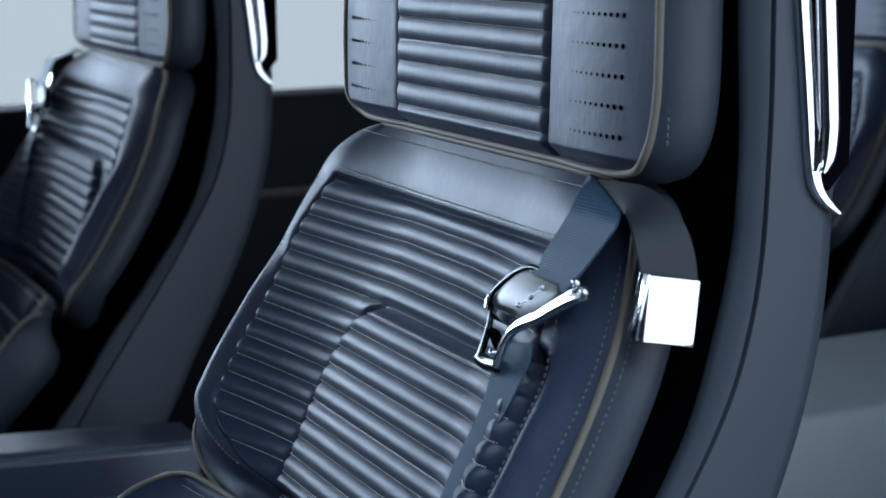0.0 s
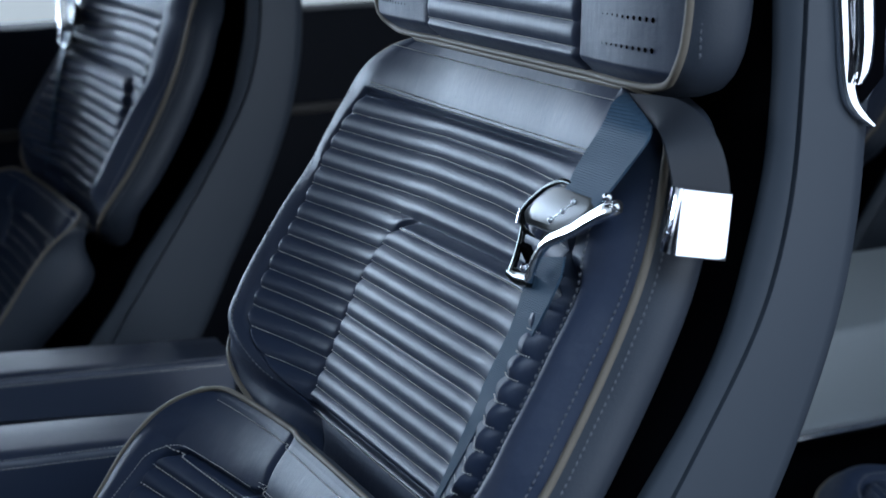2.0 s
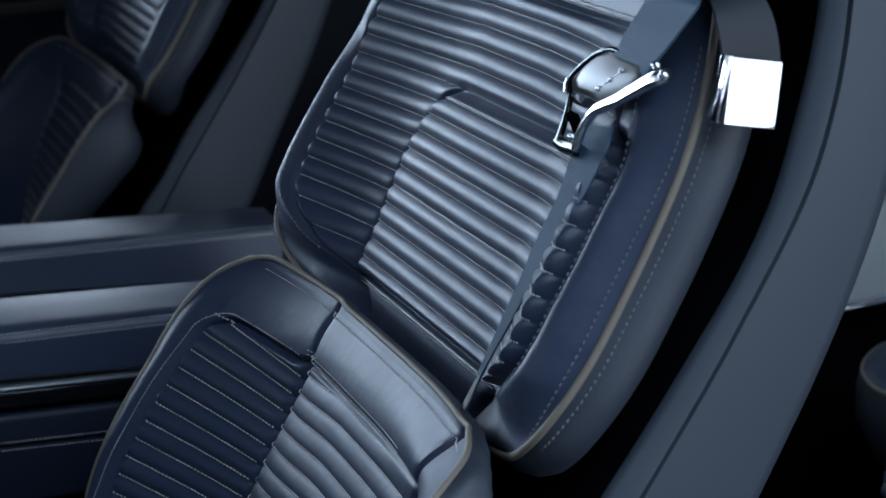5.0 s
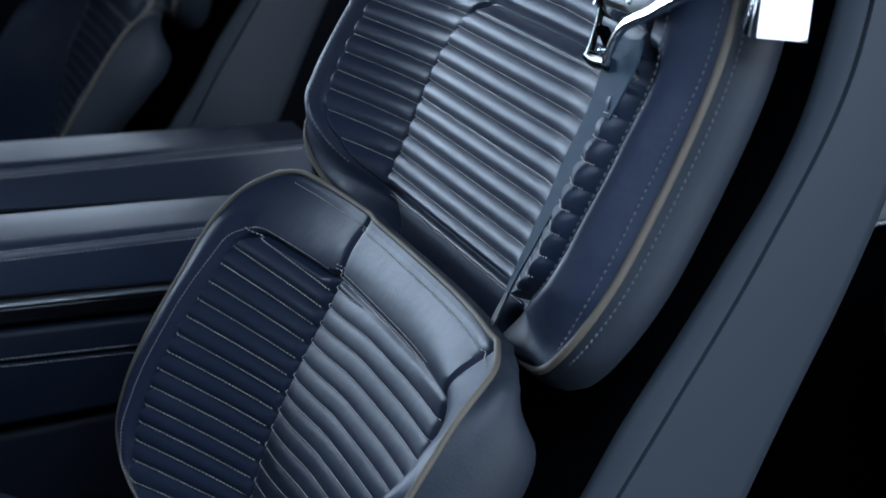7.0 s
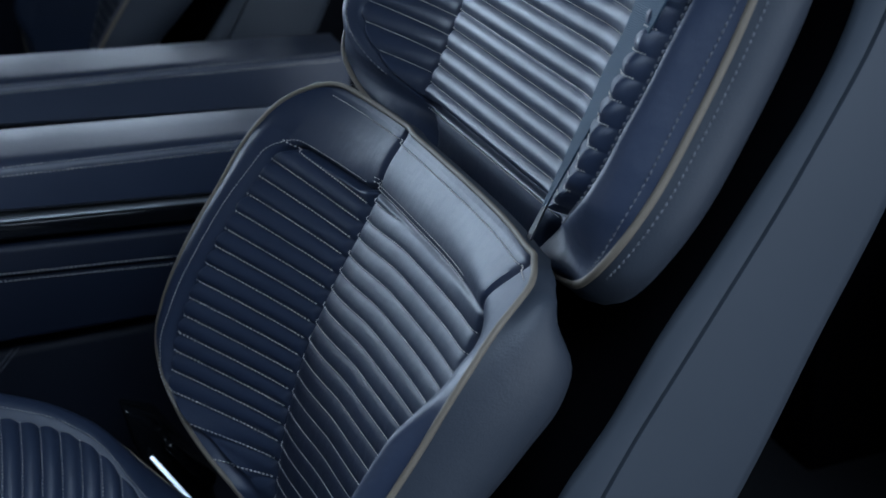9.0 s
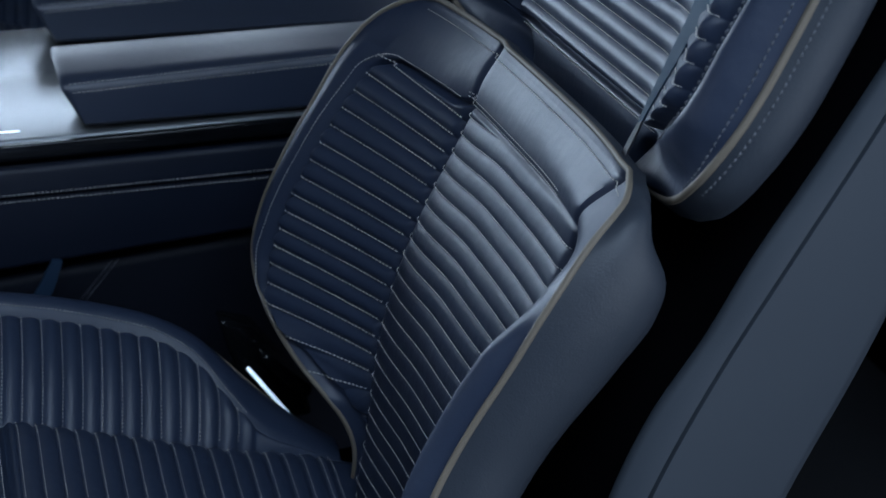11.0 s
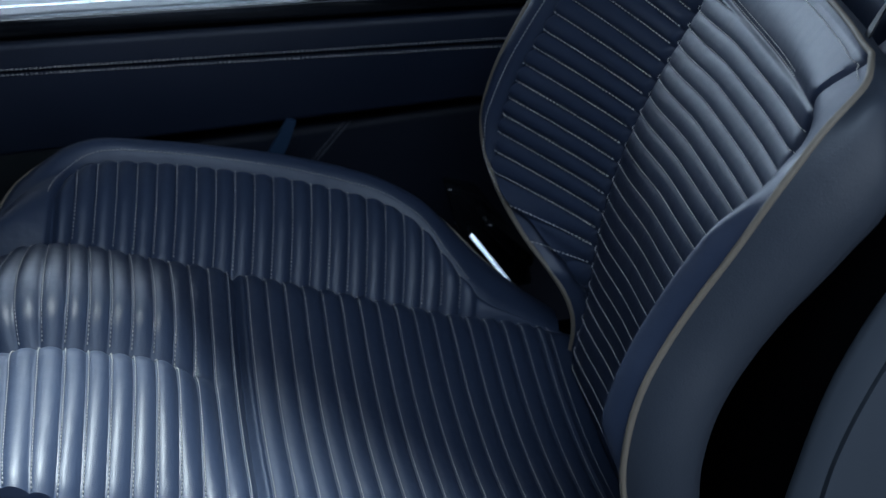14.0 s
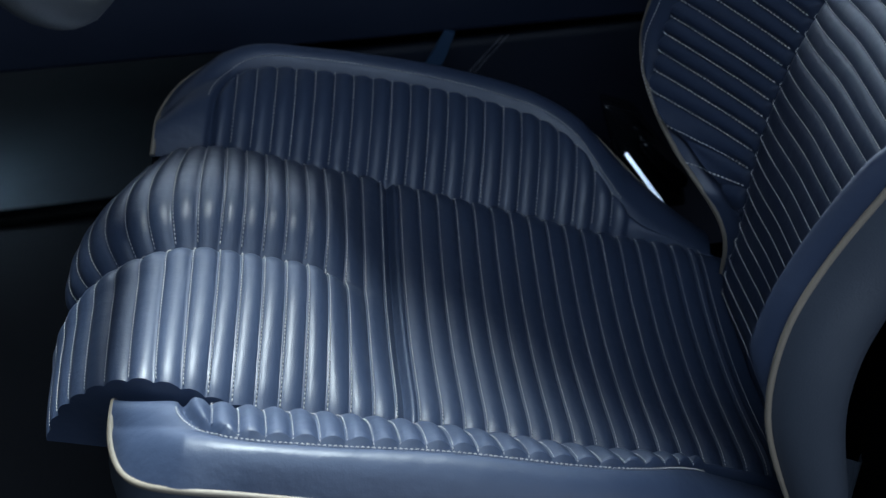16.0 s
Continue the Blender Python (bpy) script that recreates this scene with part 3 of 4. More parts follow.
    for s0 in (0.006,):
        y = np.linspace(-0.15, 0.15, 60)
        st.line(at(y, np.full(60, s0), height(y, np.full(60, s0)) + 0.0020), lift=(0.28, 0, 0.96))

    # bolsters
    crest = curve([-0.01, 0.03, 0.067, 0.091, 0.113, 0.145, 0.185, 0.227, 0.268, 0.35, 0.391, 0.410, 0.426, 0.445, 0.472],
                  [0.150, 0.155, 0.165, 0.185, 0.208, 0.227, 0.236, 0.240, 0.242, 0.246, 0.244, 0.238, 0.230, 0.217, 0.190])
    crest_e = curve([-0.01, 0.03, 0.067, 0.091, 0.113, 0.145, 0.185, 0.227, 0.35, 0.391, 0.415, 0.430, 0.450, 0.472],
                    [-0.010, 0.004, 0.018, 0.036, 0.054, 0.066, 0.071, 0.075, 0.074, 0.071, 0.066, 0.061, 0.052, 0.036])
    outer = curve([-0.01, 0.03, 0.06, 0.10, 0.15, 0.3, 0.36, 0.40, 0.432, 0.449, 0.462, 0.472], [0.205, 0.225, 0.240, 0.256, 0.268, 0.277, 0.277, 0.275, 0.270, 0.258, 0.238, 0.200])
    outer_e = curve([-0.01, 0.03, 0.06, 0.10, 0.15, 0.227, 0.35, 0.40, 0.432, 0.455, 0.472], [-0.030, -0.014, 0.004, 0.030, 0.046, 0.055, 0.056, 0.054, 0.049, 0.042, 0.034])
    SB = np.unique(np.r_[np.linspace(-0.01, 0.472, 320), np.linspace(0.43, 0.472, 20)])
    inner_n, outer_n, R = 36, 12, 0.032
    for sign in (1, -1):
        rows = []
        for s in SB:
            hi, ei = float(side(s)) - 0.006, float(side_e(s)) - 0.016
            hf, ef, ho, eo = float(crest(s)), float(crest_e(s)), float(outer(s)), float(outer_e(s)) + (0.017 * float(step(np.array((0.455 - s) / 0.06))) if sign > 0 else 0.0)
            plt = float(pleat(np.array(s), 0.0690, 0.0163, 0.0040, 2.1))
            sec = []
            for k in range(inner_n + 1 + outer_n):
                t, v = min(k / inner_n, 1.0), max(0.0, (k - inner_n) / outer_n)
                y = hi + (hf - hi) * t + (ho - hf) * v
                e = ei + (ef - ei) * t + 0.010 * math.sin(math.pi * t) + (eo - ef) * v + 0.012 * min(1.0, (0.476 - s) / 0.05) * math.sin(math.pi * v)
                qa, qs = y - hf + R, s - 0.428 + R
                sd = math.hypot(max(qa, 0), max(qs, 0)) + min(max(qa, qs), 0) - R
                m = float(step(np.array(min(t * 12, -sd / 0.006, (s - 0.068) / 0.006))))
                e += plt * m - 0.0045 * math.exp(-(sd / 0.0028)**2)
                e -= 0.011 * float(step(np.array((s - 0.425) / 0.05))) if sign < 0 else 0.0
                sec.append((y - plt * m * 0.4, e))
            rows.append([(sign * y, s, e) for y, e in sec])
        rows = np.array(rows)
        P = fr.at(rows[..., 0], rows[..., 1], -rows[..., 2])
        nr, nc = P.shape[:2]

        def on(y, s, up=0.0010):
            """A place on the bolster's skin."""
            i = int(np.argmin(np.abs(SB - s)))
            return fr.at(y * sign, s, -np.interp(y, rows[i, :, 0] * sign, rows[i, :, 2]) - up)

        bol = part("bolster", mesh("bolster", P.reshape(-1, 3), quads(nr, nc)), LEATHER_SEAT, cushion, "navy pleated leather side bolster")
        # side skirt, from the outer edge down and round the front
        rim = [P[i, -1] for i in range(nr)] + [P[-1, j] for j in range(nc - 2, -1, -1)]
        rim = resample(rim, 0.006)
        for _ in range(10):
            rim[1:-1] = (rim[:-2] + 2 * rim[1:-1] + rim[2:]) / 4
        v = []
        for drop, inn in ((0, 0), (0.018, -0.004), (0.05, -0.003), (0.085, 0.010), (0.10, 0.03)):
            for p in rim:
                v.append((p[0] + inn * (1 if p[0] < -0.16 else 0.2), p[1] - sign * inn, p[2] - drop))
        part("skirt", mesh("skirt", v, quads(5, len(rim))), LEATHER_SIDE, bol, "slate leather side")
        part("piping", tube("piping", rim, 0.0023), PIPING, bol, "taupe leather piping")
        for k in range(25):
            s = 0.0690 + 0.0163 * k
            if s > 0.426 or s < 0.08:
                continue
            end = float(crest(s)) - R + math.sqrt(max(0.0, R**2 - max(0.0, s - 0.428 + R)**2)) - 0.003
            st.line([on(y, s - 0.0006) for y in np.linspace(float(side(s)) + 0.002, end, 24)], r=0.00048 if sign > 0 else 0.0003, lift=(0.2, -0.6 * sign, 0.75))
        edge = [(float(crest(q)) + 0.005, q) for q in np.linspace(0.075, 0.428 - R, 70)]
        mid = float(crest(0.428 - R)) - R
        edge += [(mid + (R + 0.005) * math.cos(w) - 0.010 * math.sin(w), 0.428 - R + (R + 0.005) * math.sin(w)) for w in np.linspace(0.05, 1.5, 16)]
        st.line([on(y, q, 0.0012) for y, q in edge], lift=(0.2, 0, 0.96))
    st.build(cushion, mat=THREAD_SEAT)


def thing_part(name, parent, label):
    ob = new(name)
    ob.parent = parent
    return tagged(ob, label)


def band(name, stations, y, thick):
    """A slightly domed metal bar that runs down the shell between two edges (x, x, height)."""
    rows = []
    k = np.arange(len(stations))
    u = np.linspace(0, len(stations) - 1, 8 * len(stations))
    A, Bx, Z = (curve(k, [q[i] for q in stations])(u) for i in range(3))
    for a, c, z in zip(A, Bx, Z):
        m, h = (a + c) / 2, (c - a) / 2
        rows.append([(m + h * w, y + thick * lift, z) for w, lift in ((-1, 0), (-0.97, 0.6), (-0.86, 0.93), (-0.3, 1.0), (0.5, 1.0), (0.86, 0.9), (0.97, 0.6), (1, 0))])
    n = len(rows[0])
    v = [q for r in rows for q in r]
    f = quads(len(rows), n, 0, True) + [tuple(range(n)), tuple((len(rows) - 1) * n + i for i in range(n))]
    return mesh(name, v, f, 70)


def build_shell(seat):
    front = curve([0.20, 0.30, 0.42, 0.50, 0.545, 0.585, 0.633, 0.685, 0.732, 0.768, 0.81, 0.857, 0.908, 0.948, 1.05, 1.25], [0.27, 0.28, 0.305, 0.332, 0.357, 0.388, 0.419, 0.458, 0.492, 0.517, 0.539, 0.554, 0.566, 0.570, 0.568, 0.565])
    seam = curve([0.20, 0.30, 0.44, 0.574, 0.629, 0.738, 0.837, 0.874, 0.978, 1.059, 1.25], [0.300, 0.310, 0.330, 0.400, 0.438, 0.512, 0.566, 0.576, 0.585, 0.585, 0.582])
    rear = curve([0.20, 0.30, 0.44, 0.546, 0.612, 0.699, 0.757, 0.805, 0.867, 0.923, 1.057, 1.25], [0.37, 0.40, 0.444, 0.501, 0.534, 0.580, 0.606, 0.623, 0.636, 0.640, 0.634, 0.620])
    zs = np.linspace(0.20, 1.25, 90)
    rows = []
    for z in zs:
        a, m, b = float(front(z)), float(seam(z)), float(rear(z))
        half = [(a + 0.030, -0.180), (a + 0.0045, -0.222), (a, -0.2295), (a + 0.0025, -0.2352), (m - 0.0015, -0.2390), (m - 0.0010, -0.2378),
                (m, -0.230), (m + 0.0010, -0.2378), (m + 0.0015, -0.240), (b - 0.016, -0.240), (b - 0.005, -0.236), (b, -0.226), (b + 0.012, -0.19)]
        rows.append([(x, y, z) for x, y in half] + [(x, -y, z) for x, y in reversed(half)])
    n = len(rows[0])
    v = [p for r in rows for p in r]
    f = quads(len(rows), n, 0, True) + [tuple(range(n)), tuple((len(rows) - 1) * n + k for k in range(n))]
    shell = part("back_shell", mesh("back_shell", v, f, 62), SHELL, seat, "smooth slate back shell with a dark joint line")
    # added black sheet that stands in for the deep shade behind the pads
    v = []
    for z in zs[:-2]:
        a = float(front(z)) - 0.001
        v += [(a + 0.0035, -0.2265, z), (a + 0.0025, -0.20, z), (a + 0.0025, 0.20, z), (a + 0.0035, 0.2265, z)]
    part("gap_shade", mesh("gap_shade", v, quads(len(zs) - 2, 4), 60), BLACK, shell, "black sheet for the shade in the gap behind the cushions")
    for sign in (1, -1):
        y = 0.2405 * sign
        part("handle_recess", slab("handle_recess", [(0.592, 1.25), (0.612, 1.0), (0.617, 0.962), (0.627, 0.945), (0.642, 0.96), (0.644, 1.25)], y, 0.003), BLACK, shell, "black recess behind the chrome")
        part("chrome_trim", band("chrome_trim", [(0.586, 0.596, 1.25), (0.5945, 0.6045, 1.10), (0.605, 0.615, 1.0), (0.6085, 0.6185, 0.968), (0.6125, 0.6225, 0.949), (0.6205, 0.6305, 0.938), (0.6315, 0.6370, 0.931)], y, 0.0045 * sign), CHROME, shell, "polished chrome edge trim")
        part("grab_handle", band("grab_handle", [(0.598, 0.611, 1.25), (0.607, 0.6195, 1.10), (0.615, 0.627, 1.0), (0.6162, 0.6275, 0.980), (0.6155, 0.6255, 0.966), (0.614, 0.6195, 0.958)], y * 1.012, 0.008 * sign), CHROME, shell, "polished chrome grab handle")
    return shell


def slab(name, outline, y, thick):
    n = len(outline)
    v = [(x, y - thick / 2, z) for x, z in outline] + [(x, y + thick / 2, z) for x, z in outline]
    f = [tuple(range(n)), tuple(range(2 * n - 1, n - 1, -1))] + [(k, (k + 1) % n, n + (k + 1) % n, n + k) for k in range(n)]
    return mesh(name, v, f, 30)


def ribbon(name, stations, thick=0.0014):
    """A strap through stations (left edge, right edge), drawn smooth between them."""
    A = np.array([s[0] for s in stations], float)
    Bq = np.array([s[1] for s in stations], float)
    k = np.arange(len(A))
    u = np.linspace(0, len(A) - 1, 10 * (len(A) - 1) + 1)
    A = np.stack([curve(k, A[:, i])(u) for i in range(3)], 1)
    Bq = np.stack([curve(k, Bq[:, i])(u) for i in range(3)], 1)
    mid = (A + Bq) / 2
    t = np.gradient(mid, axis=0)
    nrm = np.cross(t, Bq - A)
    nrm /= np.linalg.norm(nrm, axis=1)[:, None] + 1e-9
    rows = []
    for a, b, n in zip(A, Bq, nrm):
        sec = [a + (b - a) * w for w in np.linspace(0, 1, 7)]
        rows.append([p + n * thick / 2 for p in sec] + [p - n * thick / 2 for p in reversed(sec)])
    m = len(rows[0])
    v = [p for r in rows for p in r]
    f = quads(len(rows), m, 0, True) + [tuple(range(m)), tuple((len(rows) - 1) * m + i for i in range(m))]
    return mesh(name, v, f, 50)


def flat_bar(name, fr, stations, thick):
    """A rounded flat bar along stations (along the back, across, off it, width in mm)."""
    q = np.array(stations, float)
    k = np.arange(len(q))
    u = np.linspace(0, len(q) - 1, 6 * (len(q) - 1) + 1)
    q = np.stack([curve(k, q[:, i])(u) for i in range(4)], 1)
    t = np.gradient(q[:, :2], axis=0)
    t /= np.linalg.norm(t, axis=1)[:, None] + 1e-9
    v = []
    for (a, y, d, w), (ta, ty) in zip(q, t):
        for i in range(16):
            c, h = math.cos(i * math.pi / 8), math.sin(i * math.pi / 8)
            c, h = math.copysign(abs(c)**0.7, c) * w / 2000, math.copysign(abs(h)**0.8, h) * thick / 2
            v.append(fr.at(y + ta * c, a - ty * c, d + h))
    n = len(q)
    return mesh(name, v, quads(n, 16, 0, True) + [tuple(range(16)), tuple((n - 1) * 16 + i for i in range(16))], 50)


LAP = [((0.4451, -0.1699, 0.8585), (0.4478, -0.2032, 0.8655)),
       ((0.4393, -0.1706, 0.8438), (0.443, -0.2059, 0.8533)),
       ((0.4304, -0.1698, 0.8185), (0.434, -0.1985, 0.8276)),
       ((0.419, -0.1583, 0.7838), (0.422, -0.1824, 0.7915)),
       ((0.4129, -0.1546, 0.7654), (0.4153, -0.1727, 0.7718)),
       ((0.4072, -0.1472, 0.7456), (0.4093, -0.1612, 0.751)),
       ((0.4015, -0.1405, 0.7256), (0.4033, -0.1508, 0.73)),
       ((0.3956, -0.133, 0.705), (0.397, -0.1402, 0.7086)),
       ((0.3913, -0.1297, 0.6912), (0.3923, -0.1344, 0.6939))]


def build_belt(seat):
    belt = thing_part("seat_belt", seat, "blue woven seat belt with a chrome buckle")
    part("shoulder_strap", ribbon("shoulder_strap", [((0.4872, -0.258, 0.876), (0.519, -0.258, 0.870)), ((0.4844, -0.259, 0.911), (0.522, -0.259, 0.905)), ((0.4828, -0.254, 0.932), (0.517, -0.253, 0.936)), ((0.489, -0.237, 0.9405), (0.514, -0.222, 0.9525)), ((0.495, -0.222, 0.9405), (0.512, -0.168, 0.951))]), STRAP, belt, "slate strap over the shoulder of the backrest")
    part("webbing", ribbon("webbing", [((0.511, -0.166, 0.9512), (0.493, -0.223, 0.941)), ((0.496, -0.176, 0.9475), (0.485, -0.236, 0.941)), ((0.4773, -0.1951, 0.9381), (0.4765, -0.2442, 0.9359)), ((0.4663, -0.1894, 0.9182), (0.4663, -0.2367, 0.9181)), ((0.4562, -0.1906, 0.9033), (0.4558, -0.2305, 0.9023)), ((0.4543, -0.1838, 0.8931), (0.4543, -0.2219, 0.8929))]), WEB, belt)
    # webbing edge turned from the light: its shade is given by the darker material
    part("shaded_belt_tail", ribbon("shaded_belt_tail", [((0.3913, -0.1297, 0.6912), (0.3923, -0.1344, 0.6939)), ((0.3842, -0.1289, 0.6788), (0.3851, -0.1349, 0.681)), ((0.3773, -0.1307, 0.6693), (0.3783, -0.1374, 0.6718)), ((0.3701, -0.1305, 0.659), (0.3715, -0.1399, 0.6626))], 0.0012), STRAP, belt, "edge of the folded belt, its shade put into a dark colour")
    part("lap_webbing", ribbon("lap_webbing", LAP), WEB, belt)
    buckle = thing_part("buckle", belt, "polished chrome belt buckle with a dark plate")
    fr = Frame(0.405, 0.655, 0.100, 0.255)
    x = lambda s, y, d: tuple(fr.at(y, s, d))
    plate = [(0.227, -0.1518), (0.2217, -0.1575), (0.222, -0.1889), (0.2296, -0.2086), (0.2447, -0.2308), (0.2518, -0.2295), (0.252, -0.1896), (0.2454, -0.1714), (0.239, -0.1617)]
    n = len(plate)
    cs, cy = sum(q[0] for q in plate) / n, sum(q[1] for q in plate) / n
    v = [x(q, w, d) for d, k in ((0.0335, 0.97), (0.0410, 1.0), (0.0432, 0.95), (0.0440, 0.72), (0.0446, 0.3)) for q, w in ((cs + (q - cs) * k, cy + (w - cy) * k) for q, w in plate)]
    f = [tuple(range(n))] + quads(5, n, 0, True) + [tuple(4 * n + k for k in range(n))]
    part("plate", mesh("plate", v, f, 50), PLATE, buckle, "dark polished plate")
    # the bevel that leads down from the plate to the frame
    v = [x(*q) for q in ((0.2270, -0.1518, 0.0425), (0.2215, -0.1590, 0.0425), (0.2218, -0.1885, 0.0425), (0.2150, -0.1790, 0.0385), (0.2150, -0.1500, 0.0385), (0.2150, -0.1790, 0.0335), (0.2150, -0.1500, 0.0335))]
    part("bevel", mesh("bevel", v, [(0, 1, 4), (1, 2, 3, 4), (3, 5, 6, 4)], 20), CHROME, buckle, "bright bevelled edge")
    bail = [(0.2500, -0.2560, 0.0475, 8.0), (0.2468, -0.2505, 0.0482, 9.2), (0.2432, -0.2427, 0.0485, 9.2), (0.2348, -0.2294, 0.0485, 8.6), (0.2273, -0.2182, 0.0485, 8.2), (0.2213, -0.2058, 0.0480, 7.8),
            (0.2157, -0.1960, 0.0475, 7.0), (0.2072, -0.1893, 0.0465, 6.2), (0.1992, -0.1863, 0.0455, 5.8), (0.1920, -0.1851, 0.0445, 5.4), (0.1898, -0.1851, 0.0440, 3.0)]
    part("bail", flat_bar("bail", fr, bail, 0.0052), CHROME, buckle, "curved chrome bail")
    rim = [(0.2180, -0.1520, 0.0405, 2.6), (0.2276, -0.1512, 0.0430, 2.6), (0.2351, -0.1562, 0.0432, 2.6), (0.2436, -0.1656, 0.0432, 2.8), (0.2497, -0.1755, 0.0430, 3.2), (0.2529, -0.1850, 0.0425, 3.4), (0.2525, -0.1960, 0.0415, 3.0)]
    part("rim", flat_bar("rim", fr, rim, 0.0030), SATIN, buckle, "dark chrome frame rim")
    part("tip", flat_bar("tip", fr, [(0.2290, -0.1508, 0.0442, 1.6), (0.2250, -0.1506, 0.0444, 2.6), (0.2200, -0.1512, 0.0440, 2.2)], 0.0022), CHROME, buckle, "bright chrome tip")
    part("leg", flat_bar("leg", fr, [(0.2194, -0.1525, 0.0400, 4.0), (0.2104, -0.1540, 0.0395, 4.0), (0.1999, -0.1550, 0.0395, 4.4), (0.1900, -0.1545, 0.0395, 6.0)], 0.0040), SATIN, buckle, "dark chrome leg")
    part("foot", flat_bar("foot", fr, [(0.1905, -0.1525, 0.0385, 8.0), (0.1893, -0.1640, 0.0385, 9.5), (0.1905, -0.1800, 0.0400, 8.0)], 0.0060), SATIN, buckle, "dark chrome foot")
    part("slot", box_at("slot", x(0.2040, -0.1605, 0.0350), (0.0040, 0.0100, 0.0140), -21), BLACK, buckle, "black slot")
    for q, y, d in ((0.1972, -0.1785, 0.0455), (0.2526, -0.2413, 0.0470), (0.2493, -0.2562, 0.0500)):
        bm = bmesh.new()
        bmesh.ops.create_uvsphere(bm, u_segments=12, v_segments=8, radius=0.0029)
        me = bpy.data.meshes.new("rivet")
        bmesh.ops.translate(bm, verts=bm.verts, vec=Vector(x(q, y, d)))
        bm.to_mesh(me)
        bm.free()
        me.shade_smooth()
        part("rivet", me, CHROME, buckle)
    for q, y in ((0.2434, -0.2053), (0.2363, -0.1974), (0.2290, -0.1872)):
        bm = bmesh.new()
        bmesh.ops.create_uvsphere(bm, u_segments=10, v_segments=6, radius=0.0019)
        me = bpy.data.meshes.new("stud")
        bmesh.ops.translate(bm, verts=bm.verts, vec=Vector(x(q, y, 0.0442)))
        bm.to_mesh(me)
        bm.free()
        me.shade_smooth()
        part("stud", me, STEEL, buckle)
    part("groove", flat_bar("groove", fr, [(0.2425, -0.2045, 0.0444, 0.6), (0.2363, -0.1974, 0.0446, 0.6), (0.2290, -0.1872, 0.0444, 0.6)], 0.0008), STEEL, buckle, "thin raised line")
    guide = thing_part("belt_guide", belt, "polished square steel belt guide")
    part("plate", box_at("plate", (0.4985, -0.2680, 0.8918), (0.0335, 0.0030, 0.0370), 12.0, 0.0006, 0, 8), CHROME, guide)
    part("edge", box_at("edge", (0.4812, -0.2630, 0.8956), (0.0024, 0.0085, 0.0370), 12.0, 0.0006), CHROME, guide)


def box_at(name, centre, size, tilt=0, bevel=0.0006, turn=0, lean=0):
    """A small box, turned about the axis across the car."""
    me = box_mesh(name, [-k / 2 for k in size], [k / 2 for k in size], bevel)
    me.transform(pose(*centre, 0, 0, turn) @ pose(0, 0, 0, -lean, tilt, 0))
    return me


def prism(name, outline, y0, y1, bevel=0.004):
    bm = bmesh.new()
    a = [bm.verts.new((x, y0, z)) for x, z in outline]
    b = [bm.verts.new((x, y1, z)) for x, z in outline]
    n = len(a)
    bm.faces.new(a)
    bm.faces.new(b[::-1])
    for k in range(n):
        bm.faces.new((a[k], a[(k + 1) % n], b[(k + 1) % n], b[k]))
    if bevel:
        bmesh.ops.bevel(bm, geom=list(bm.edges), offset=bevel, segments=3, affect="EDGES", profile=0.5)
    bmesh.ops.recalc_face_normals(bm, faces=bm.faces)
    me = bpy.data.meshes.new(name)
    bm.to_mesh(me)
    bm.free()
    me.shade_smooth()
    me.set_sharp_from_angle(angle=radians(35))
    return me


def build_receiver(seat):
    rec = thing_part("buckle_receiver", seat, "black gloss belt receiver with a bright bar for its edge reflection")
    part("housing", prism("housing", [(0.168, 0.372), (0.200, 0.358), (0.240, 0.290), (0.245, 0.250), (0.200, 0.250), (0.180, 0.300)], 0.298, 0.325, 0.005), GLOSS, rec, "black gloss housing")
    # added steel bar that stands in for the bright reflection along the gloss edge
    a, c = Vector((0.187, 0.291, 0.321)), Vector((0.2145, 0.2575, 0.2835))
    up = Vector((-0.05, -0.76, 0.64))
    wide = (c - a).cross(up).normalized() * 0.0023
    up = wide.cross(c - a).normalized() * 0.003
    rows = [q for k in (a, c) for q in (k - wide, k - wide * 0.7 + up, k + wide * 0.7 + up, k + wide, k - up)]
    part("bar", mesh("bar", rows, quads(2, 5, 0, True) + [(0, 1, 2, 3, 4), (5, 6, 7, 8, 9)], 30), STEEL, rec, "bright bar in place of the gloss edge's reflection")
    part("side_bar", tube("side_bar", [(0.1845, 0.284, 0.3125), (0.197, 0.268, 0.296), (0.206, 0.257, 0.284)], 0.0011, sides=8), STEEL, rec, "thin steel side bar")
    part("button", prism("button", [(0.196, 0.340), (0.206, 0.343), (0.243, 0.298), (0.240, 0.288), (0.228, 0.288)], 0.270, 0.296, 0.004), GLOSS, rec, "black gloss release button")
    part("rim", tube("rim", [(0.170, 0.266, 0.352), (0.179, 0.266, 0.318), (0.190, 0.266, 0.296), (0.204, 0.266, 0.281)], 0.0012, sides=6), CHROME, rec, "thin chrome rim")


def build_seat():
    seat = thing("car_seat", "navy pleated leather car seat with taupe piping on the dark floor", "car seat", "front seats")
    build_shell(seat)
    build_upper_back(seat)
    build_lower_back(seat)
    build_headrest(seat)
    build_cushion(seat)
    build_belt(seat)
    build_receiver(seat)
    part("frame_core", slab("frame_core", [(0.27, 0.24), (0.34, 0.40), (0.44, 0.62), (0.50, 0.76), (0.555, 0.90), (0.575, 1.18), (0.60, 1.18), (0.60, 0.90), (0.53, 0.72), (0.42, 0.55), (0.34, 0.24)], 0, 0.24), BLACK, seat, "black seat frame")
    part("base", box_mesh("base", (-0.20, -0.20, 0.0), (0.30, 0.20, 0.28), 0.02), BLACK, seat, "black seat base")
    return seat


seat = build_seat()


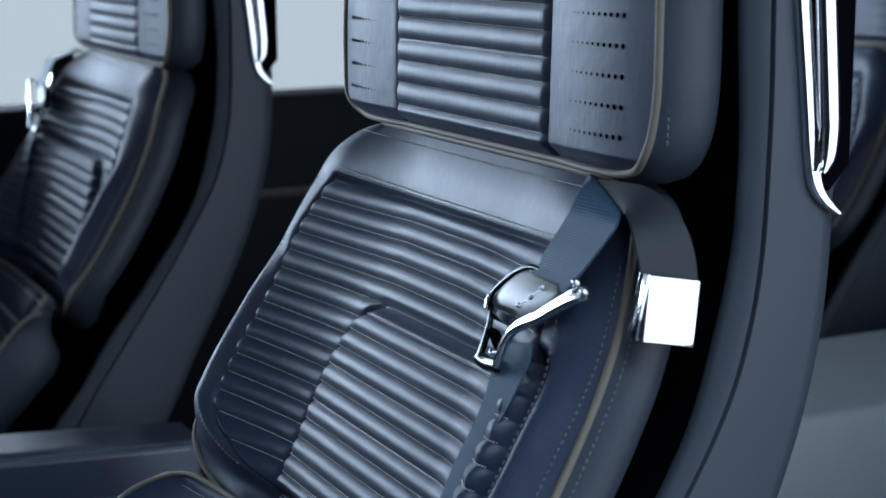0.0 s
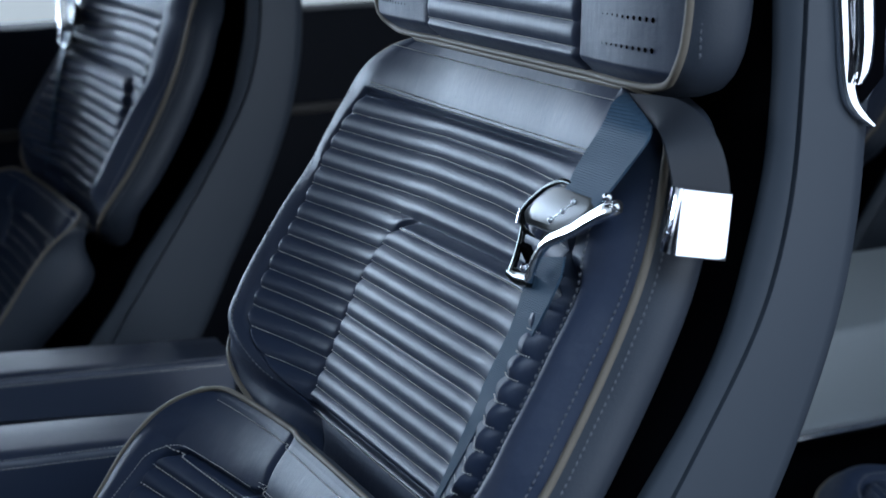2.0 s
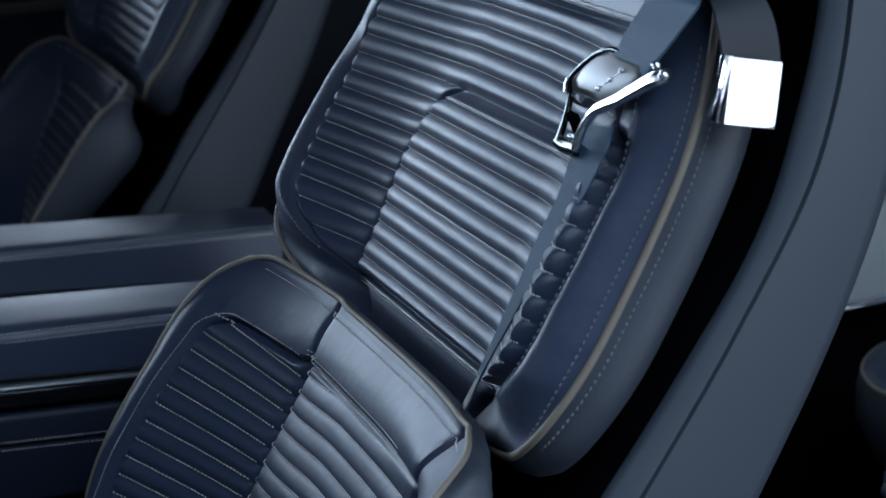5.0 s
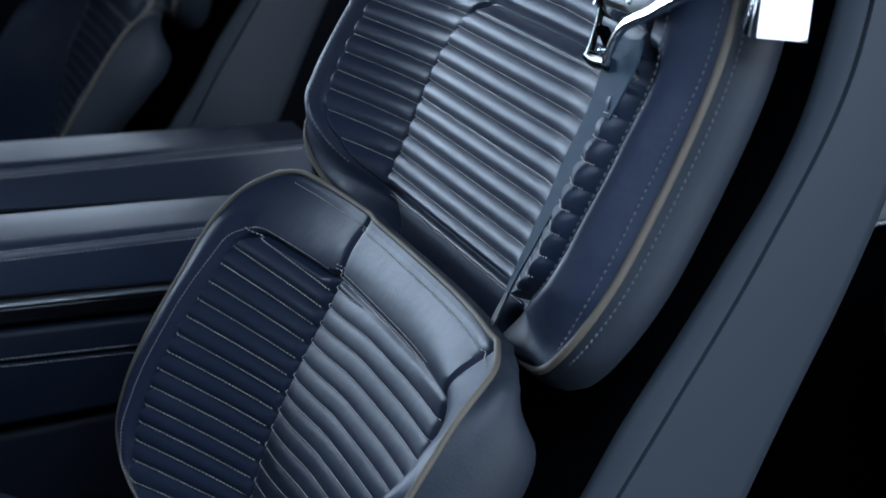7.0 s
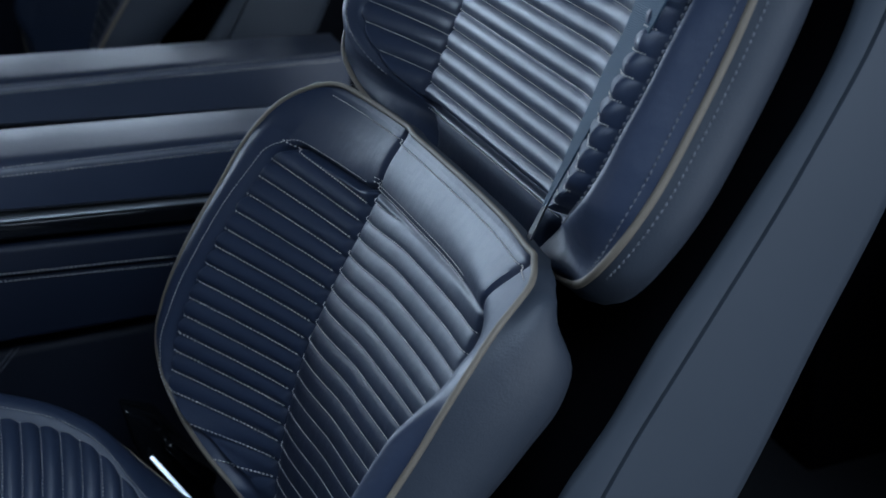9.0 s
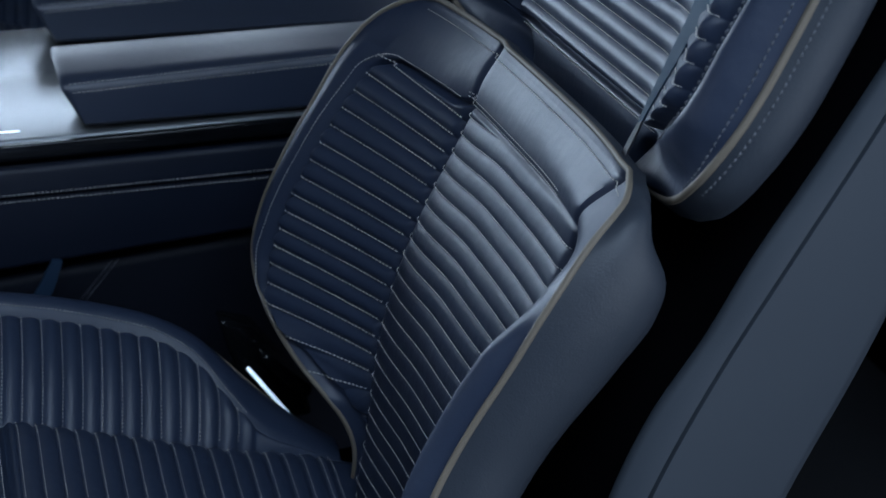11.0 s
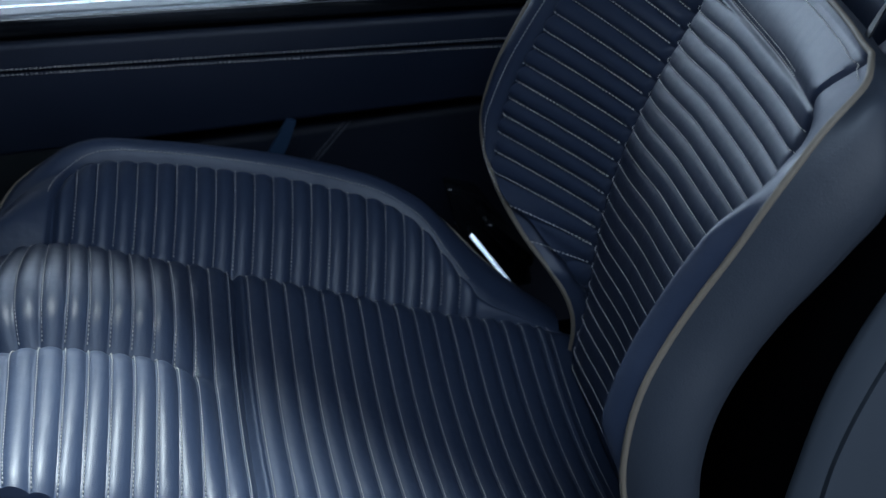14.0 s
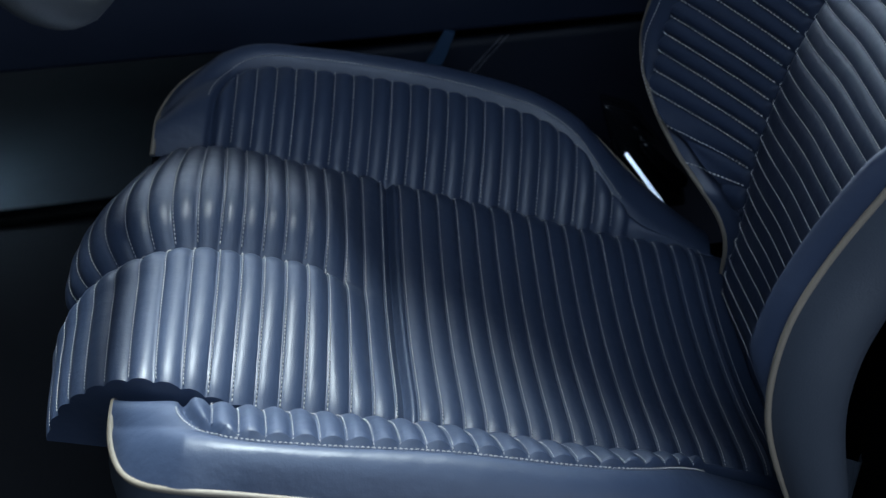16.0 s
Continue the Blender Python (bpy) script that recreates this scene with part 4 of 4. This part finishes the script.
# ---- setting ----
def setting(name, me, mat, label):
    ob = new(name, me)
    me.materials.append(mat)
    return tagged(ob, label, name.split("_")[0], kind="structure")


setting("floor", box_mesh("floor", (-2.5, -0.62, -0.06), (3.0, 1.75, 0.0), 0), CARPET, "dark carpeted car floor")
setting("ground", box_mesh("ground", (-40, -40, -0.50), (40, 40, -0.42), 0), SHELL, "pale grey studio floor outside the car")

MIRROR = Matrix.Diagonal((1, -1, 1, 1))
far_seat = copy_thing(seat, pose(0.042, 1.08, -0.010) @ MIRROR)
rear_seat = copy_thing(seat, pose(1.19, 0, -0.03))
far_rear_seat = copy_thing(seat, pose(1.15, 1.08, -0.03) @ MIRROR)
tagged(far_seat, "navy pleated leather car seat beside the dark door panel", "car seat", "front seats")
tagged(rear_seat, "navy pleated leather car seat behind a front seat", "car seat", "rear seats")
tagged(far_rear_seat, "navy pleated car seat at the rear by the door panel", "car seat", "rear seats")

# console
con = thing("centre_console", "navy leather centre console with gloss trim between the seats", "console")


def trim_z(x):
    return 0.5455 - 0.080 * x


part("body", prism("body", [(-0.75, trim_z(-0.75) - 0.026), (0.75, trim_z(0.75) - 0.026), (0.75, 0.40), (-0.75, 0.44)], 0.382, 0.698, 0.006), CONSOLE_SIDE, con, "navy leather side, darkened in colour for its shade")
part("recess", prism("recess", [(-0.75, trim_z(-0.75) - 0.012), (0.75, trim_z(0.75) - 0.012), (0.75, trim_z(0.75) - 0.034), (-0.75, trim_z(-0.75) - 0.034)], 0.392, 0.688, 0), BLACK, con, "black gap under the trim")
part("top_panel", prism("top_panel", [(-0.75, trim_z(-0.75)), (0.75, trim_z(0.75)), (0.75, trim_z(0.75) - 0.016), (-0.75, trim_z(-0.75) - 0.016)], 0.385, 0.695, 0.003), CONSOLE_TOP, con, "bright silver ribbed top")
for y0 in (0.3775, 0.6955):
    part("edge_trim", prism("edge_trim", [(-0.75, trim_z(-0.75) - 0.002), (0.75, trim_z(0.75) - 0.002), (0.75, trim_z(0.75) - 0.017), (-0.75, trim_z(-0.75) - 0.017)], y0, y0 + 0.007, 0.002), GLOSS, con, "black gloss trim strip")
part("inlay_line", prism("inlay_line", [(-0.74, trim_z(-0.74) + 0.0006), (0.028, trim_z(0.028) + 0.0006), (0.028, trim_z(0.028) - 0.001), (-0.74, trim_z(-0.74) - 0.001)], 0.405, 0.4062, 0), CHROME, con, "thin bright inlay line")


def armrest_mesh(y0, y1):
    """A pad whose top falls towards the seam on its front edge, with an undercut nose."""
    rows = []
    for u in (0.0, 0.006, 0.02, 0.1, 0.3, 0.5, 0.75, 0.97, 1.0):
        ring = []
        for y, k, up in ((y0 + 0.008, 0, 0.0), (y0 + 0.001, 0, 0.005), (y0, 1, -0.008), (y0 + 0.0004, 1, -0.0015), (y0 + 0.0016, 1, 0.0), (y0 + 0.004, 1, 0.0035), (y0 + 0.020, 1.5, 0.0002),
                         (y0 + 0.042, 1.78, 0.0002), (y1 - 0.012, 2, 0.0), (y1 - 0.003, 2, -0.003), (y1, 2, -0.010), (y1, 0, 0.0)):
            x = 0.07 + 0.43 * u
            zb, zs, zt = 0.545 - 0.095 * (x - 0.08), 0.587 - 0.055 * (x - 0.07), 0.602 - 0.078 * (x - 0.08)
            z = (zb + (zs - zb) * k if k <= 1 else zs + (zt - zs) * (k - 1)) + up
            nose = 0.069 + 0.36 * max(0.0, 0.588 - z)
            if u in (0.0, 1.0):
                y, z = (y0 + y1) / 2 + (y - (y0 + y1) / 2) * 0.93, 0.572 + (z - 0.572) * 0.90
            ring.append((nose + (0.50 - nose) * u, y, z))
        rows.append(ring)
    n = len(rows[0])
    return mesh("armrest", [p for r in rows for p in r], quads(len(rows), n, 0, True) + [tuple(range(n)), tuple((len(rows) - 1) * n + i for i in range(n))], 50)


for y0, y1 in ((0.378, 0.458), (0.615, 0.695)):
    arm = part("armrest", armrest_mesh(y0, y1), ARMREST, con, "navy leather armrest pad")
    st = Stitches()
    st.line([(0.078, y0 - 0.0004, 0.5815), (0.49, y0 - 0.0004, 0.5590)], 0.0040, 0.0026, 0.0005, (0, -1, 0.3))
    st.line([(0.076, y0 + 0.0026, 0.5888), (0.49, y0 + 0.0026, 0.5662)], 0.0040, 0.0026, 0.0005, (0, -0.4, 1))
    st.build(arm)
# the shade beside the cushion is in this side's near-black colour
tunnel = part("tunnel_side", prism("tunnel_side", [(-0.12, 0.404), (0.60, 0.395), (0.60, 0.0), (-0.12, 0.0)], 0.402, 0.68, 0.01), PANEL_SHADED, con, "navy leather tunnel side, its shade put into the colour")
st = Stitches()
for dx in (0, 0.006):
    st.line([(0.090 + dx, 0.4012, 0.402), (0.055 + dx, 0.4012, 0.367), (0.01 + dx, 0.4012, 0.322)], lift=(0, -1, 0))
st.build(tunnel, mat=THREAD_DARK)
st = Stitches()
st.line([(-0.5, 0.3812, 0.5377), (0.6, 0.3812, 0.4431)], 0.0042, 0.0028, 0.0005, (0, -1, 0))
st.line([(-0.5, 0.3812, 0.5342), (0.6, 0.3812, 0.4330)], 0.0042, 0.0028, 0.0005, (0, -1, 0))
part("seam", prism("seam", [(-0.5, 0.5366), (0.6, 0.4402), (0.6, 0.4376), (-0.5, 0.5353)], 0.3814, 0.384, 0), BLACK, con, "dark folded seam")
st.build(con)

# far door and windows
setting("door_far", box_mesh("door_far", (-2.0, 1.42, -0.05), (3.0, 1.50, 0.85), 0.02), PANEL_SHADED, "dark door panel across the car")
# post added out of view to block the far soft boxes from the far seat
setting("pillar_far", box_mesh("pillar_far", (0.27, 1.40, 0.80), (0.38, 1.46, 1.50), 0.02), PANEL_SHADED, "unseen dark post that keeps lamp light off the far seat")
setting("trim_far", box_mesh("trim_far", (-2.0, 1.412, 0.685), (3.0, 1.422, 0.70), 0.002), TRIM, "thin taupe trim strip on the door")
sky = bpy.data.materials.new("studio_glow")
sky.use_nodes = True
sky.node_tree.nodes["Principled BSDF"].inputs["Base Color"].default_value = (0.6, 0.66, 0.7, 1)
sky.node_tree.nodes["Principled BSDF"].inputs["Emission Color"].default_value = (0.52, 0.62, 0.68, 1)
sky.node_tree.nodes["Principled BSDF"].inputs["Emission Strength"].default_value = 0.72
setting("backdrop", box_mesh("backdrop", (-15, 9.0, -0.4), (25, 9.1, 8), 0), sky, "bright plain studio wall behind the car")



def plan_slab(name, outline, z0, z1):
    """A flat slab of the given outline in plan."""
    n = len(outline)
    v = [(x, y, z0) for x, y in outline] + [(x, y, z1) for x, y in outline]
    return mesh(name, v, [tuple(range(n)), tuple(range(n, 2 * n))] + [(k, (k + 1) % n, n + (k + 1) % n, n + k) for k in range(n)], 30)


# unseen slab added to block lamps; its rounded cut shapes the cushion's lit patch
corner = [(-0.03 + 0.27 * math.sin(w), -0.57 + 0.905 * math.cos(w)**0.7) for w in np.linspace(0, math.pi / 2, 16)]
ROOF_CUT = [(-1.3, 1.40), (-1.3, 0.335)] + corner + [(3.0, -0.57), (3.0, 1.40)]
setting("roof", plan_slab("roof", ROOF_CUT, 1.48, 1.54), BLOCKER, "unseen dark slab overhead, cut to let light onto the front cushion")
setting("rear_wall", box_mesh("rear_wall", (2.6, -0.62, -0.05), (2.7, 1.55, 1.5), 0.02), PANEL_SHADED, "dark tailgate behind the rear seats")

# rear console with a pale side
rc = thing("rear_console", "pale grey rear console with a bright lower edge", "console")
part("body", prism("body", [(0.95, 0.56), (1.95, 0.56), (1.95, 0.437), (0.95, 0.437)], 0.40, 0.68, 0.012), PALE, rc, "pale grey satin side")
part("edge_strip", tube("edge_strip", [(0.95, 0.397, 0.439), (1.95, 0.397, 0.439)], 0.006), CHROME, rc, "bright metal edge strip")
part("foot", box_mesh("foot", (1.0, 0.44, 0.0), (1.9, 0.64, 0.438), 0.01), BLACK, rc, "black foot")

# steering wheel, of which the lower corner is in view
wheel = thing("steering_wheel", "grey leather steering wheel with rounded lower corners", "steering wheel")
ring = []
for k in range(48):
    w = 2 * math.pi * k / 48
    c, q = math.cos(w), math.sin(w)
    u = math.copysign(abs(c)**0.7, c) * 0.185
    h = math.copysign(abs(q)**0.7, q) * 0.165
    ring.append((-0.250 - 0.38 * h, u, 0.850 + 0.92 * h))
part("rim", tube("rim", ring, 0.0165, True, 14), STEER, wheel)
part("hub", prism("hub", [(-0.33, 0.927), (-0.27, 0.787), (-0.33, 0.757), (-0.39, 0.897)], -0.08, 0.08, 0.02), STEER, wheel)
for sign in (1, -1):
    part("spoke", tube("spoke", [(-0.32, 0.06 * sign, 0.857), (-0.285, 0.178 * sign, 0.862)], 0.013), SATIN, wheel)
part("column", tube("column", [(-0.32, 0, 0.857), (-0.75, 0, 0.72)], 0.035, sides=16), BLACK, wheel)
dash = thing("dashboard", "dark leather dashboard at the front of the cabin", "dashboard")
part("body", prism("body", [(-0.72, 0.55), (-0.72, 0.90), (-0.95, 0.98), (-1.35, 0.98), (-1.35, 0.50)], -0.45, 1.50, 0.03), PANEL_SHADED, dash)

mat = thing("floor_mat", "grey carpet floor mat on the footwell floor", "floor mat")
part("mat", box_mesh("mat", (-1.05, 0.84, 0.001), (-0.12, 1.30, 0.014), 0.005), MAT, mat)
part("mat_edge", box_mesh("mat_edge", (-1.05, 0.815, 0.0), (-0.12, 0.84, 0.018), 0.006), SATIN, mat, "polished metal edge")

# strap stalk between cushion and console
stalk = thing("belt_stalk", "dark blue belt stalk between cushion and console", "belt stalk")
part("blade", ribbon("blade", [((-0.006, 0.352, 0.385), (0.008, 0.352, 0.380)), ((0.016, 0.350, 0.412), (0.029, 0.350, 0.407)), ((0.034, 0.348, 0.440), (0.043, 0.348, 0.437))], 0.004), STALK, stalk, "dark blue blade")
part("root", box_mesh("root", (-0.03, 0.34, 0.0), (0.02, 0.37, 0.39), 0.006), BLACK, stalk, "black root")

# small glowing block added for a pale glint low in the far footwell
glow = bpy.data.materials.new("glint_glow")
glow.use_nodes = True
glow.node_tree.nodes["Principled BSDF"].inputs["Emission Color"].default_value = (0.30, 0.62, 0.78, 1)
glow.node_tree.nodes["Principled BSDF"].inputs["Emission Strength"].default_value = 1.1
lamp = thing("footwell_glint", "small glowing block for a pale glint low on the far footwell wall", "lamp")
part("housing", box_mesh("housing", (-0.640, 1.385, 0.008), (-0.585, 1.421, 0.040), 0.006), BLACK, lamp, "black housing")
part("lens", box_mesh("lens", (-0.628, 1.381, 0.012), (-0.597, 1.387, 0.030), 0.0025), glow, lamp, "face that glows for the glint")
